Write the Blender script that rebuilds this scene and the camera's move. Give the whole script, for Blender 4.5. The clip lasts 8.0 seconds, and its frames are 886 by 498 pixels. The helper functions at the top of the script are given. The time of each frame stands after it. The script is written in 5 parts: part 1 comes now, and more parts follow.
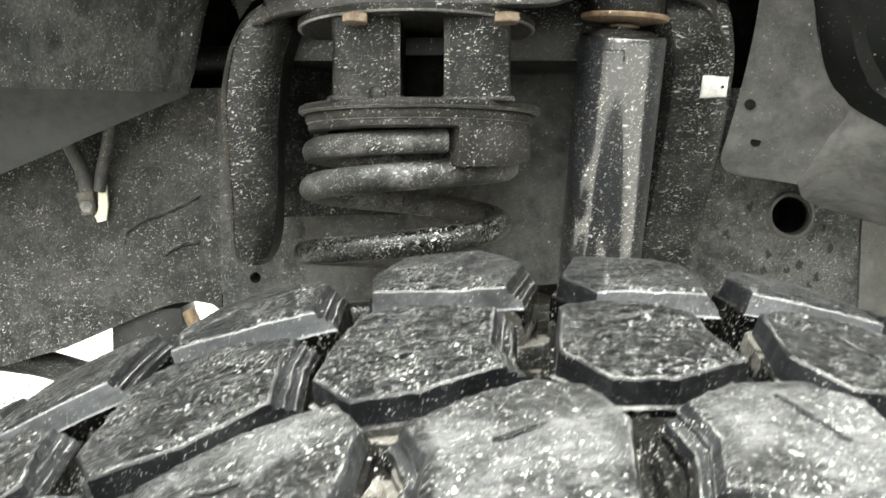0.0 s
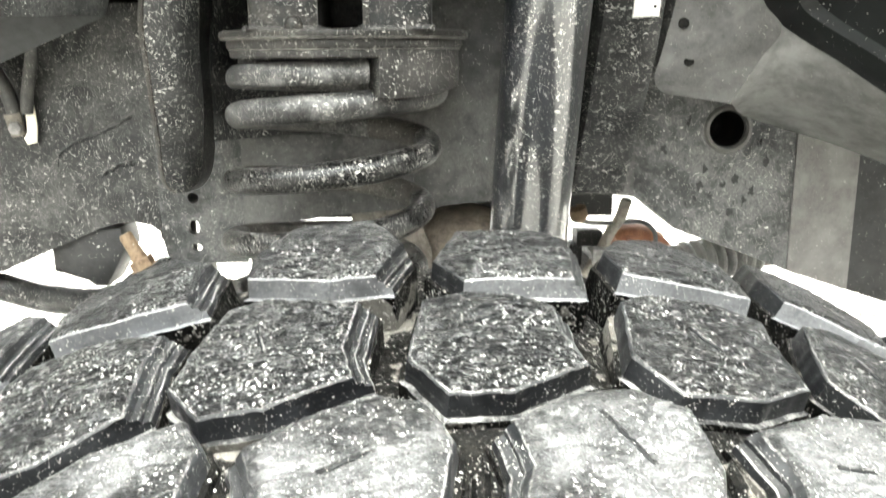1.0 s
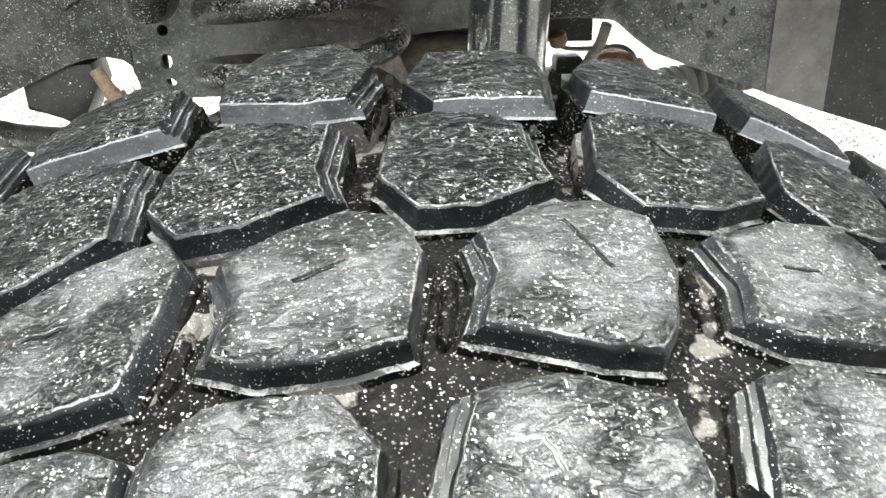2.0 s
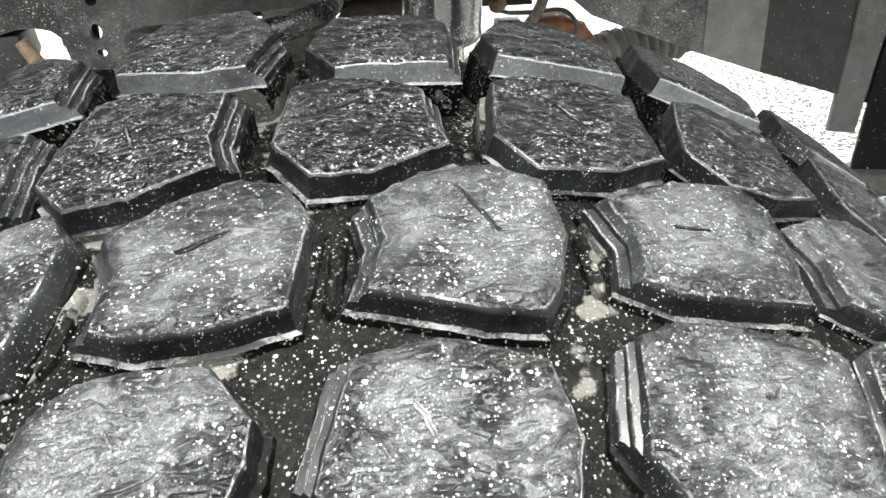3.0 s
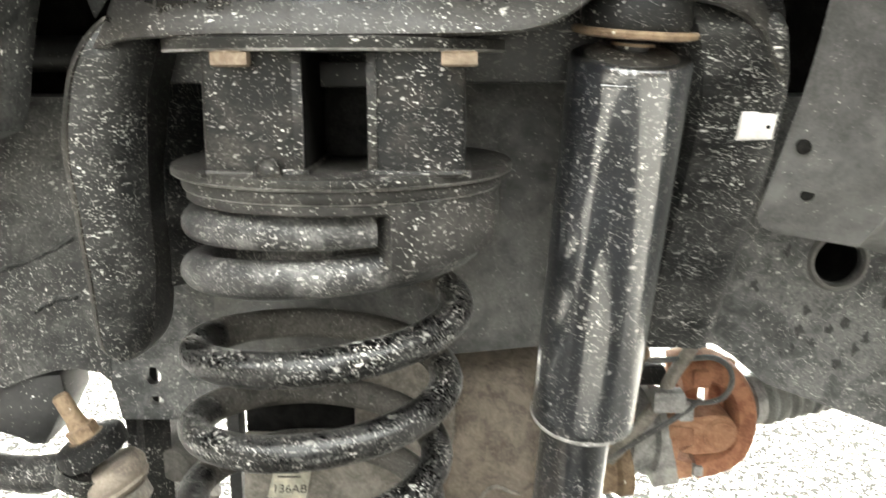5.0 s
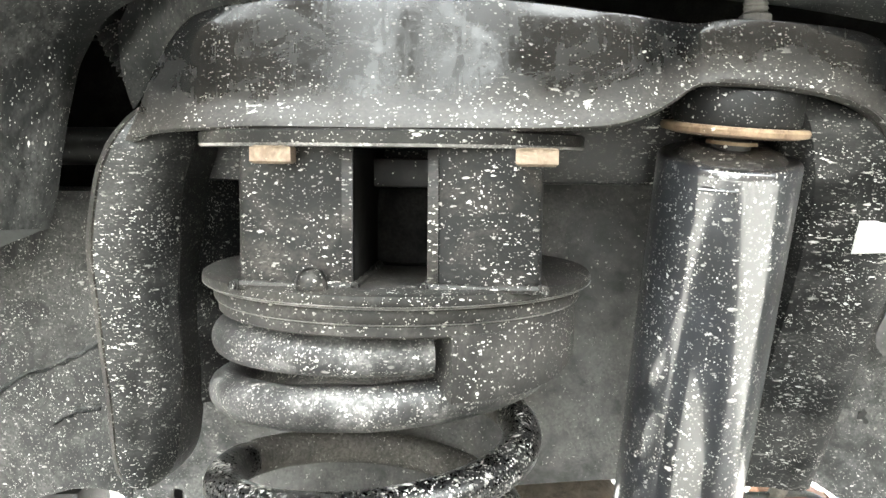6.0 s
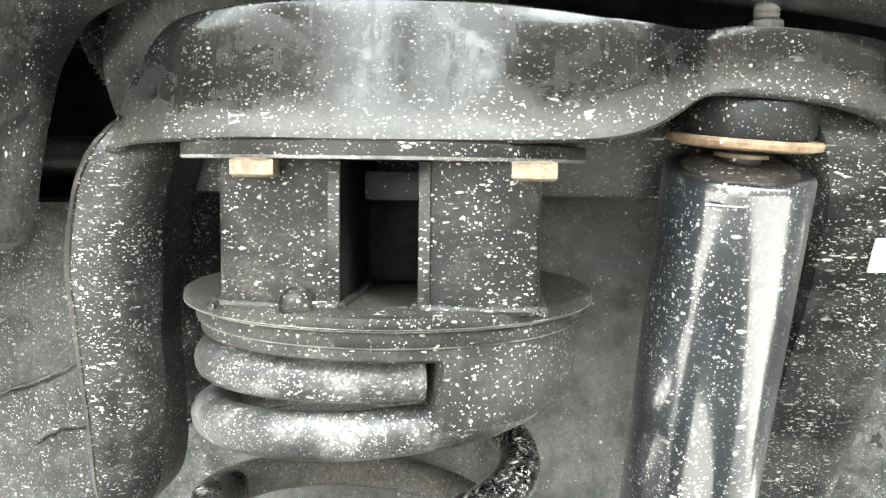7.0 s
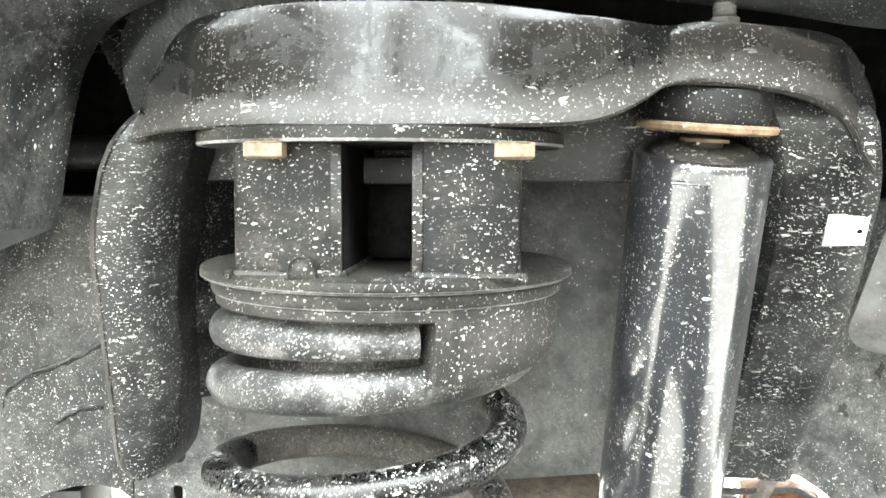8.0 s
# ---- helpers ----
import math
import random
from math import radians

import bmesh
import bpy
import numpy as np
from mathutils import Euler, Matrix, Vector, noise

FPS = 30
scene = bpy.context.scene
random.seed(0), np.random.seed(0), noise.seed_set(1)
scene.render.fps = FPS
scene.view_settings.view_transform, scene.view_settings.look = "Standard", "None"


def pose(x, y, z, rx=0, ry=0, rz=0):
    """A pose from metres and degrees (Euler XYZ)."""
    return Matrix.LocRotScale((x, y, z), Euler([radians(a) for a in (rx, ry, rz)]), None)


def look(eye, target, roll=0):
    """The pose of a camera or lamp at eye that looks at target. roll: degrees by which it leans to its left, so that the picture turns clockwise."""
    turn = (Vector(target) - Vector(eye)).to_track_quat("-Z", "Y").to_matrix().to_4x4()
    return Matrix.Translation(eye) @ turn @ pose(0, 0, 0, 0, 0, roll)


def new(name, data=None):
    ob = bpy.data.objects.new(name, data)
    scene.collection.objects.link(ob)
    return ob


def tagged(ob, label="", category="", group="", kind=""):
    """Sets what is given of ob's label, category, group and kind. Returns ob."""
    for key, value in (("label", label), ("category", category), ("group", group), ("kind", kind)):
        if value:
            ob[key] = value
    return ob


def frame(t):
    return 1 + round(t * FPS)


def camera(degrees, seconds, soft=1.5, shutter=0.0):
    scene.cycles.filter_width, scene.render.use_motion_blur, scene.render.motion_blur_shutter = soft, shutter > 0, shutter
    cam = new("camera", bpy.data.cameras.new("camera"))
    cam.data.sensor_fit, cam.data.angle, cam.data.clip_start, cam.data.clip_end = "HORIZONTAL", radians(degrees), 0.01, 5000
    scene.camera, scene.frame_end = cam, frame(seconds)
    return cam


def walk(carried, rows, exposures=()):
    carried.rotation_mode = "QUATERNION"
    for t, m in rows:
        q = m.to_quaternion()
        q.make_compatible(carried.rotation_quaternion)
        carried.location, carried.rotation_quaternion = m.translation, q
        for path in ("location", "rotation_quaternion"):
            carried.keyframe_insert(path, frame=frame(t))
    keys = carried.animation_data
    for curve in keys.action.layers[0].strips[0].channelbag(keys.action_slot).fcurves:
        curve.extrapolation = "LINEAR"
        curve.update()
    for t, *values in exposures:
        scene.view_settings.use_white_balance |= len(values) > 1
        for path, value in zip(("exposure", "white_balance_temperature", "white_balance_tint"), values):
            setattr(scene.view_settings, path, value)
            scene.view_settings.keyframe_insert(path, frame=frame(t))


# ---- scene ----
cam = camera(55.20, 8.0, shutter=0.25)
PATH = [
    (0, (0.01261, 0.01097, 0.93424), (-0.00475, 1.00767, 0.85501), 0.10),
    (0.5, (0.03571, 0.01432, 0.97160), (0.03191, 1.00876, 0.86632), -0.30),
    (1, (0.05354, 0.01478, 0.97618), (0.05687, 0.98856, 0.74869), -0.44),
    (1.5, (0.05556, 0.00907, 0.95899), (0.06515, 0.93912, 0.59169), -0.50),
    (2, (0.05861, 0.00598, 0.97240), (0.07532, 0.91831, 0.56329), -1.45),
    (2.2, (0.06464, 0.00313, 0.96367), (0.09090, 0.91218, 0.54782), -1.59),
    (3.3, (0.08146, 0.00939, 0.98084), (0.14017, 0.90156, 0.53297), -1.98),
    (3.5, (0.07966, 0.01777, 0.98962), (0.13459, 0.91092, 0.54322), -2.37),
    (4, (0.07222, 0.08555, 1.00558), (0.13484, 1.01189, 0.63414), -1.63),
    (4.5, (0.07593, 0.14749, 1.02331), (0.15052, 1.10342, 0.73935), 0.03),
    (5, (0.04060, 0.20645, 1.04281), (0.03431, 1.18316, 0.82829), -0.04),
    (5.2, (0.02979, 0.22627, 1.04752), (0.00821, 1.20703, 0.85352), 0.12),
    (6.3, (0.03098, 0.27947, 1.04279), (-0.03606, 1.27320, 0.95331), 0.67),
    (6.5, (0.03287, 0.28654, 1.04231), (-0.03159, 1.28070, 0.95575), 0.62),
    (7, (0.03409, 0.28715, 1.04610), (-0.03440, 1.28001, 0.94846), 0.80),
    (7.5, (0.04700, 0.27612, 1.05200), (-0.03255, 1.26933, 0.96708), 0.68),
    (8, (0.03997, 0.24856, 1.03372), (-0.02690, 1.24275, 0.94941), 0.28),
]
EXPOSURES = [(0.0, 5.0, 6850, 1), (0.5, 5.5, 6950, 3), (1.0, 5.55, 6850, 2), (1.5, 5.02, 6650, 3), (2.0, 4.8, 6600, 4), (3.5, 4.5, 6650, 3), (4.0, 4.8, 7000, 3), (4.5, 5.1, 7200, 3), (5.2, 5.4, 6900, 3), (6.3, 6.28, 6650, 2), (8.0, 6.47, 6600, 1)]
walk(cam, [(t, look(eye, target, roll)) for t, eye, target, roll in PATH], EXPOSURES)

# ---------------------------------------------------------------- light
world = bpy.data.worlds.new("overcast")
scene.world = world
world.use_nodes = True
wn, wl = world.node_tree.nodes, world.node_tree.links
sky = wn.new("ShaderNodeTexSky")
sky.sky_type = "NISHITA"
sky.sun_disc = False
sky.sun_elevation, sky.sun_rotation = radians(72), radians(17)
sky.dust_density, sky.air_density, sky.ozone_density = 6.0, 0.6, 0.3
haze = wn.new("ShaderNodeHueSaturation")
haze.inputs["Saturation"].default_value = 0.15
wl.new(sky.outputs[0], haze.inputs["Color"])
wl.new(haze.outputs[0], wn["Background"].inputs[0])
wn["Background"].inputs[1].default_value = 0.15
sun = new("sun", bpy.data.lights.new("sun", "SUN"))
sun.data.energy, sun.data.angle, sun.data.color = 2.0, radians(2), (1.0, 0.97, 0.92)
sun.matrix_world = look((0.45, 1.5, 4.8), (0.0, 0.0, 0.0))


# ---------------------------------------------------------------- materials
class Nodes:
    """Short-hand for building a node material."""

    def __init__(self, name):
        self.mat = bpy.data.materials.new(name)
        self.mat.use_nodes = True
        self.tree = self.mat.node_tree
        self.bsdf = self.tree.nodes["Principled BSDF"]

    def add(self, kind, links=None, **values):
        node = self.tree.nodes.new(kind)
        if "operation" in values:
            node.operation = values["operation"]
        if "use_clamp" in values:
            node.use_clamp = values["use_clamp"]
        if "data_type" in values:
            node.data_type = values["data_type"]
        for socket, source in (links or {}).items():
            if isinstance(source, bpy.types.NodeSocket):
                self.tree.links.new(source, node.inputs[socket])
            else:
                node.inputs[socket].default_value = source
        return node

    def math(self, op, a, b=0.0, clamp=False):
        return self.add("ShaderNodeMath", {0: a, 1: b}, operation=op, use_clamp=clamp).outputs[0]

    def ramp(self, value, low, high, smooth=True):
        node = self.add("ShaderNodeMapRange", {0: value, 1: low, 2: high, 3: 0.0, 4: 1.0})
        node.interpolation_type = "SMOOTHSTEP" if smooth else "LINEAR"
        return node.outputs[0]

    def mix(self, factor, a, b):
        node = self.add("ShaderNodeMix", data_type="RGBA")
        for index, value in ((0, factor), (6, a), (7, b)):
            if isinstance(value, bpy.types.NodeSocket):
                self.tree.links.new(value, node.inputs[index])
            else:
                node.inputs[index].default_value = value if index == 0 else (*value, 1.0)
        return node.outputs[2]

    def noise(self, where, scale, detail=4.0, rough=0.6, distortion=0.0):
        return self.add("ShaderNodeTexNoise", {"Vector": where, "Scale": scale, "Detail": detail, "Roughness": rough,
                                               "Distortion": distortion}).outputs[0]

    def coords(self, jitter=False, stretch=(1, 1, 1)):
        where = self.add("ShaderNodeTexCoord").outputs["Object"]
        if jitter:
            info = self.add("ShaderNodeObjectInfo").outputs["Random"]
            where = self.add("ShaderNodeVectorMath", {0: where, 1: self.math("MULTIPLY", info, 7.3)}, operation="ADD").outputs[0]
        if stretch != (1, 1, 1):
            where = self.add("ShaderNodeMapping", {"Vector": where, "Scale": stretch}).outputs[0]
        return where

    def out(self, color, rough, metal=0.0, height=None, strength=0.3, distance=0.002, specular=0.5, coat=0.0):
        for name, value in (("Base Color", color), ("Roughness", rough), ("Metallic", metal), ("Specular IOR Level", specular),
                            ("Coat Weight", coat)):
            if isinstance(value, bpy.types.NodeSocket):
                self.tree.links.new(value, self.bsdf.inputs[name])
            else:
                self.bsdf.inputs[name].default_value = (*value, 1.0) if name == "Base Color" else value
        self.bsdf.inputs["Coat Roughness"].default_value = 0.2
        if height is not None:
            bump = self.add("ShaderNodeBump", {"Strength": strength, "Distance": distance, "Height": height})
            self.tree.links.new(bump.outputs[0], self.bsdf.inputs["Normal"])
        return self.mat


def flecks(n, where, scale, share, size, smear=0.9):
    """Mask of dried mud drops: ragged dashes and spots in a share of the cells of a Voronoi pattern."""
    warp = n.add("ShaderNodeTexNoise", {"Vector": where, "Scale": scale * 0.8, "Detail": 2.0})
    bent = n.add("ShaderNodeVectorMath", {0: warp.outputs["Color"], 1: (2.6 * smear / scale,) * 3}, operation="MULTIPLY").outputs[0]
    bent = n.add("ShaderNodeVectorMath", {0: where, 1: bent}, operation="ADD").outputs[0]
    cell = n.add("ShaderNodeTexVoronoi", {"Vector": bent, "Scale": scale, "Randomness": 1.0})
    parts = n.add("ShaderNodeSeparateColor", {0: cell.outputs["Color"]})
    radius = n.math("MULTIPLY", n.math("POWER", n.ramp(parts.outputs[0], 1.0 - share, 1.0, smooth=False), 1.7), size)
    gap = n.math("SUBTRACT", radius, cell.outputs["Distance"])
    return n.ramp(gap, 0.0, 0.11)


def muddy(name, base, rough=0.35, metal=0.0, share=0.3, scale=380.0, dust=0.25, dust_color=(0.30, 0.285, 0.26),
          fleck_color=(0.72, 0.70, 0.655), grain=600.0, bump=0.25, jitter=False, stretch=(1, 1, 1), coat=0.0, dust_from=0.5, scratch=0.0, specular=0.5, smear=0.28, uneven=0.12, edge=False):
    n = Nodes(name)
    scale *= 1.5
    where = n.coords(jitter, stretch)
    broad = n.noise(where, 14.0, 5.0, 0.65, 0.4)
    fine = n.noise(where, grain, 3.0)
    drift = n.math("ADD", n.math("MULTIPLY", broad, 0.55), n.math("MULTIPLY", n.noise(where, 48.0, 6.0, 0.72, 0.6), 0.45))
    haze = n.math("MULTIPLY", n.ramp(drift, dust_from - 0.06, dust_from + 0.12), dust)
    haze = n.math("MULTIPLY", haze, n.math("ADD", n.math("MULTIPLY", n.ramp(fine, 0.25, 0.75), 0.75), 0.25))
    tone = n.mix(n.ramp(n.math("ADD", n.math("MULTIPLY", n.noise(where, 9.0, 4.0, 0.6, 0.8), 0.6), n.math("MULTIPLY", n.noise(where, 60.0, 5.0, 0.7), 0.4)), 0.36, 0.64), tuple(0.45 * c for c in base), tuple(min(1.0, 1.55 * c) for c in base))
    color = n.mix(haze, tone, dust_color)
    if edge:
        # dust and splashes gather towards the rim of the sheet
        reach = n.add("ShaderNodeAttribute")
        reach.attribute_name = "from_rim"
        near = n.math("SUBTRACT", reach.outputs["Fac"], n.math("MULTIPLY", n.math("SUBTRACT", drift, 0.5), 1.1))
        near = n.ramp(near, 0.62, 0.12)
        color = n.mix(n.math("MULTIPLY", near, n.math("ADD", n.math("MULTIPLY", n.ramp(fine, 0.25, 0.75), 0.18), 0.07)), color, dust_color)
        haze = n.math("MAXIMUM", haze, n.math("MULTIPLY", near, 0.40))
    small = flecks(n, where, scale * 2.3, min(0.9, share * 1.7), 0.66, smear)
    large = flecks(n, where, scale, share * 0.5, 0.62, smear)
    patch = n.ramp(n.noise(where, 30.0, 5.0, 0.65), 0.40, 0.62)
    if scratch:
        slant = n.add("ShaderNodeMapping", {"Vector": where, "Rotation": (0.0, 0.35, 0.0), "Scale": (0.45, 1.0, 1.25)}).outputs[0]
        dash = n.math("MAXIMUM", flecks(n, slant, scale * 0.85, 0.42 * scratch, 0.60, smear), flecks(n, slant, scale * 1.7, 0.6 * scratch, 0.60, smear))
        large = n.math("MAXIMUM", large, dash)
    drops = n.math("MULTIPLY", n.math("MAXIMUM", small, large), n.math("ADD", n.math("MULTIPLY", patch, 0.8), 0.2))
    if edge:
        drops = n.math("MULTIPLY", drops, n.math("ADD", n.math("MULTIPLY", near, 0.75), 0.25))
        splash = n.add("ShaderNodeMapping", {"Vector": where, "Scale": (0.5, 1.0, 1.0)}).outputs[0]
        drops = n.math("MAXIMUM", drops, n.math("MULTIPLY", near, flecks(n, splash, scale * 0.6, 0.25, 0.5, 1.0)))
    mud = n.mix(n.ramp(n.noise(where, 170.0, 2.0), 0.35, 0.65), tuple(0.33 * c for c in fleck_color), fleck_color)
    color = n.mix(drops, color, mud)
    rough_out = n.math("ADD", n.math("MULTIPLY", n.math("MAXIMUM", haze, drops), 0.85 - rough), rough, clamp=True)
    rough_out = n.math("ADD", rough_out, n.math("MULTIPLY", n.math("SUBTRACT", fine, 0.5), uneven), clamp=True)
    if edge:
        # dull blotches and upright wipe marks in the gloss
        wiped = n.add("ShaderNodeMapping", {"Vector": where, "Scale": (1.0, 0.3, 0.06)}).outputs[0]
        dull = n.math("ADD", n.math("MULTIPLY", n.ramp(n.noise(where, 32.0, 5.0, 0.7, 0.6), 0.40, 0.66), 0.22), n.math("MULTIPLY", n.ramp(n.noise(wiped, 420.0, 3.0), 0.52, 0.70), 0.10))
        rough_out = n.math("ADD", rough_out, dull, clamp=True)
    height = n.math("ADD", n.math("MULTIPLY", drops, 0.5), n.math("MULTIPLY", fine, 0.18))
    height = n.math("ADD", height, n.math("MULTIPLY", n.noise(where, 120.0, 4.0), 0.35))
    return n.out(color, rough_out, metal, height, bump, 0.0015, specular=specular, coat=coat)


def grit(n, where, amount):
    """Mask of round grains of dry grit in three sizes, crowded in drifts."""
    crowd = n.math("ADD", n.math("MULTIPLY", n.ramp(n.noise(where, 55.0, 4.0, 0.65), 0.38, 0.62), 0.85), 0.15)
    tiny = n.math("MULTIPLY", flecks(n, where, 1350.0, min(0.9, 0.55 * amount), 0.66, 0.12), crowd)
    small = n.math("MULTIPLY", flecks(n, where, 700.0, 0.30 * amount, 0.58, 0.18), crowd)
    large = flecks(n, where, 330.0, 0.06 * amount, 0.36, 0.3)
    return n.math("MAXIMUM", n.math("MAXIMUM", tiny, small), large)


def rubber_tread(name, film_from, film_most, amount, relief):
    """Chewed black rubber: torn ridges along the tread, a drying film of grey mud and bright grit."""
    n = Nodes(name)
    where = n.coords(True)
    along = n.add("ShaderNodeMapping", {"Vector": where, "Scale": (0.6, 1.2, 1.0)}).outputs[0]
    chewed = n.noise(along, 200.0, 4.0, 0.6, 1.2)
    broad = n.noise(where, 26.0, 4.0, 0.6, 0.4)
    fine = n.noise(where, 1300.0, 2.0)
    powder = n.ramp(n.noise(where, 1900.0, 2.0, 0.8), 0.44, 0.60)
    dust = n.math("ADD", n.math("MULTIPLY", broad, 0.72), n.math("MULTIPLY", n.noise(where, 120.0, 6.0, 0.78), 0.28))
    film = n.ramp(dust, film_from, film_from + 0.15)
    torn = n.ramp(chewed, 0.40, 0.60)
    # ridge tops tinted pale, tears dark: dust plus painted highlights and shade
    crest = n.ramp(n.math("ABSOLUTE", n.math("SUBTRACT", chewed, 0.57)), 0.022, 0.004)
    base = n.mix(n.math("MULTIPLY", torn, 0.4 + 0.6 * relief), (0.0008, 0.0009, 0.0012), (0.0036, 0.0040, 0.0049))
    veil = n.math("MULTIPLY", film, n.math("ADD", n.math("MULTIPLY", powder, 0.65 * film_most), 0.35 * film_most))
    veil = n.math("MULTIPLY", veil, n.math("ADD", n.math("MULTIPLY", torn, 0.55 * relief), 1.0 - 0.55 * relief))
    reach = n.add("ShaderNodeAttribute")
    reach.attribute_name = "from_rim"
    worn = n.math("ADD", reach.outputs["Fac"], n.math("MULTIPLY", n.math("SUBTRACT", n.noise(where, 60.0, 4.0), 0.5), 0.9))
    veil = n.math("MULTIPLY", veil, n.math("ADD", n.math("MULTIPLY", n.ramp(worn, 0.0, 0.6), 0.6), 0.4))
    color = n.mix(veil, base, (0.40, 0.405, 0.42))
    color = n.mix(n.math("MULTIPLY", crest, n.math("MULTIPLY", powder, 0.55 * relief)), color, (0.30, 0.30, 0.30))
    spots = grit(n, where, amount)
    color = n.mix(spots, color, n.mix(n.ramp(n.noise(where, 300.0, 2.0), 0.3, 0.7), (0.14, 0.139, 0.135), (0.60, 0.595, 0.58)))
    rough = n.math("ADD", n.math("MULTIPLY", n.math("MAXIMUM", spots, film), 0.22), 0.31, clamp=True)
    height = n.math("ADD", n.math("MULTIPLY", torn, relief), n.math("MULTIPLY", fine, 0.16))
    height = n.math("ADD", height, n.math("MULTIPLY", spots, 0.3))
    return n.out(color, rough, 0.0, height, 0.9, 0.004, specular=0.34)


def groove_rubber():
    """Floor of the grooves: dull black rubber under grit, with patches of dried silt."""
    n = Nodes("groove_rubber")
    where = n.coords()
    silt = n.ramp(n.math("ADD", n.math("MULTIPLY", n.noise(where, 33.0, 3.0, 0.5, 0.3), 0.85), n.math("MULTIPLY", n.noise(where, 210.0, 4.0), 0.15)), 0.565, 0.585)
    fine = n.noise(where, 900.0, 3.0)
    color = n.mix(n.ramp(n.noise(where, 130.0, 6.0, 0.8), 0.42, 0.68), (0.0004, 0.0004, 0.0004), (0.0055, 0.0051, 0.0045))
    color = n.mix(n.math("MULTIPLY", silt, 0.8), color, n.mix(fine, (0.05, 0.047, 0.042), (0.11, 0.105, 0.096)))
    spots = grit(n, where, 0.8)
    color = n.mix(spots, color, n.mix(n.ramp(n.noise(where, 300.0, 2.0), 0.3, 0.7), (0.08, 0.078, 0.072), (0.36, 0.35, 0.33)))
    height = n.math("ADD", n.math("MULTIPLY", silt, 0.5), n.math("ADD", n.math("MULTIPLY", spots, 0.3), n.math("MULTIPLY", n.noise(where, 160.0, 5.0), 0.8)))
    return n.out(color, 0.6, 0.0, height, 0.7, 0.003, specular=0.05)


def worn_lit_edge():
    """Scuffed rubber edge: broken pale dust in the grain of the rubber; its pale tone also paints ledges as lit."""
    n = Nodes("worn_lit_rubber")
    where = n.coords(True)
    broken = n.ramp(n.math("ADD", n.math("MULTIPLY", n.noise(where, 70.0, 3.0), 0.55), n.math("MULTIPLY", n.noise(where, 700.0, 3.0, 0.75), 0.45)), 0.44, 0.60)
    color = n.mix(broken, (0.010, 0.0102, 0.0105), n.mix(n.noise(where, 1500.0, 2.0), (0.06, 0.06, 0.06), (0.20, 0.199, 0.195)))
    return n.out(color, 0.6, 0.0, n.math("MULTIPLY", broken, 0.5), 0.4, 0.001, specular=0.15)


def rust(name, base, deep, rough=0.75, fleck=0.0):
    n = Nodes(name)
    where = n.coords()
    blotch = n.noise(where, 60.0, 6.0, 0.7, 0.6)
    fine = n.noise(where, 450.0, 4.0)
    color = n.mix(n.ramp(blotch, 0.32, 0.68), deep, base)
    color = n.mix(n.math("MULTIPLY", n.ramp(fine, 0.45, 0.75), 0.35), color, tuple(min(1.0, 1.6 * c) for c in base))
    if fleck:
        color = n.mix(flecks(n, where, 300.0, fleck, 0.5), color, (0.6, 0.57, 0.5))
    return n.out(color, rough, 0.0, n.math("ADD", blotch, n.math("MULTIPLY", fine, 0.5)), 0.4, 0.0015)


def gravel_ground():
    n = Nodes("light_gravel")
    where = n.coords()
    bent = n.add("ShaderNodeVectorMath", {0: n.add("ShaderNodeTexNoise", {"Vector": where, "Scale": 55.0, "Detail": 3.0}).outputs["Color"], 1: (0.02, 0.02, 0.0)}, operation="MULTIPLY").outputs[0]
    bent = n.add("ShaderNodeVectorMath", {0: where, 1: bent}, operation="ADD").outputs[0]
    cell = n.add("ShaderNodeTexVoronoi", {"Vector": bent, "Scale": 85.0})
    edge = n.add("ShaderNodeTexVoronoi", {"Vector": bent, "Scale": 85.0})
    cell.voronoi_dimensions = edge.voronoi_dimensions = "2D"
    edge.feature = "DISTANCE_TO_EDGE"
    tint = n.add("ShaderNodeSeparateColor", {0: cell.outputs["Color"]}).outputs[0]
    width = n.math("MULTIPLY", n.ramp(n.noise(where, 50.0, 3.0), 0.29, 0.72), 0.61)
    seam = n.ramp(n.math("SUBTRACT", width, edge.outputs["Distance"]), 0.0, 0.10)
    color = n.mix(tint, (0.13, 0.129, 0.127), (0.25, 0.248, 0.244))
    color = n.mix(n.math("MULTIPLY", n.ramp(n.noise(where, 1.5, 5.0), 0.4, 0.7), 0.25), color, (0.13, 0.128, 0.124))
    # shadow in the crevices is painted on as dark seams
    color = n.mix(seam, color, (0.008, 0.008, 0.0078))
    return n.out(color, 0.95, 0.0, n.math("SUBTRACT", 1.0, seam), 0.8, 0.008, specular=0.05)


TREAD = rubber_tread("chewed_tread", 0.54, 0.17, 1.2, 1.0)
TREAD_FILM = rubber_tread("filmed_tread", 0.44, 0.215, 0.85, 0.35)
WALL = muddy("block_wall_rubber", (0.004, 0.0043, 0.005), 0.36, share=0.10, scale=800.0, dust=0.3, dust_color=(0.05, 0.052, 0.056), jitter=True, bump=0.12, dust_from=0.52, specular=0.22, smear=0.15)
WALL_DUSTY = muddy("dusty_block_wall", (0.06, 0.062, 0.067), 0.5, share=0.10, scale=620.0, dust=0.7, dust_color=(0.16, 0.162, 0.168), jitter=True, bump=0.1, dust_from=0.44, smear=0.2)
WORN_LIT = worn_lit_edge()
GROOVE = groove_rubber()
BLACK = muddy("black_paint", (0.0024, 0.0025, 0.0026), 0.42, share=0.15, scale=400.0, dust=0.5, dust_color=(0.115, 0.104, 0.090), stretch=(1.0, 1.0, 1.2), scratch=0.2, specular=0.25, dust_from=0.54)
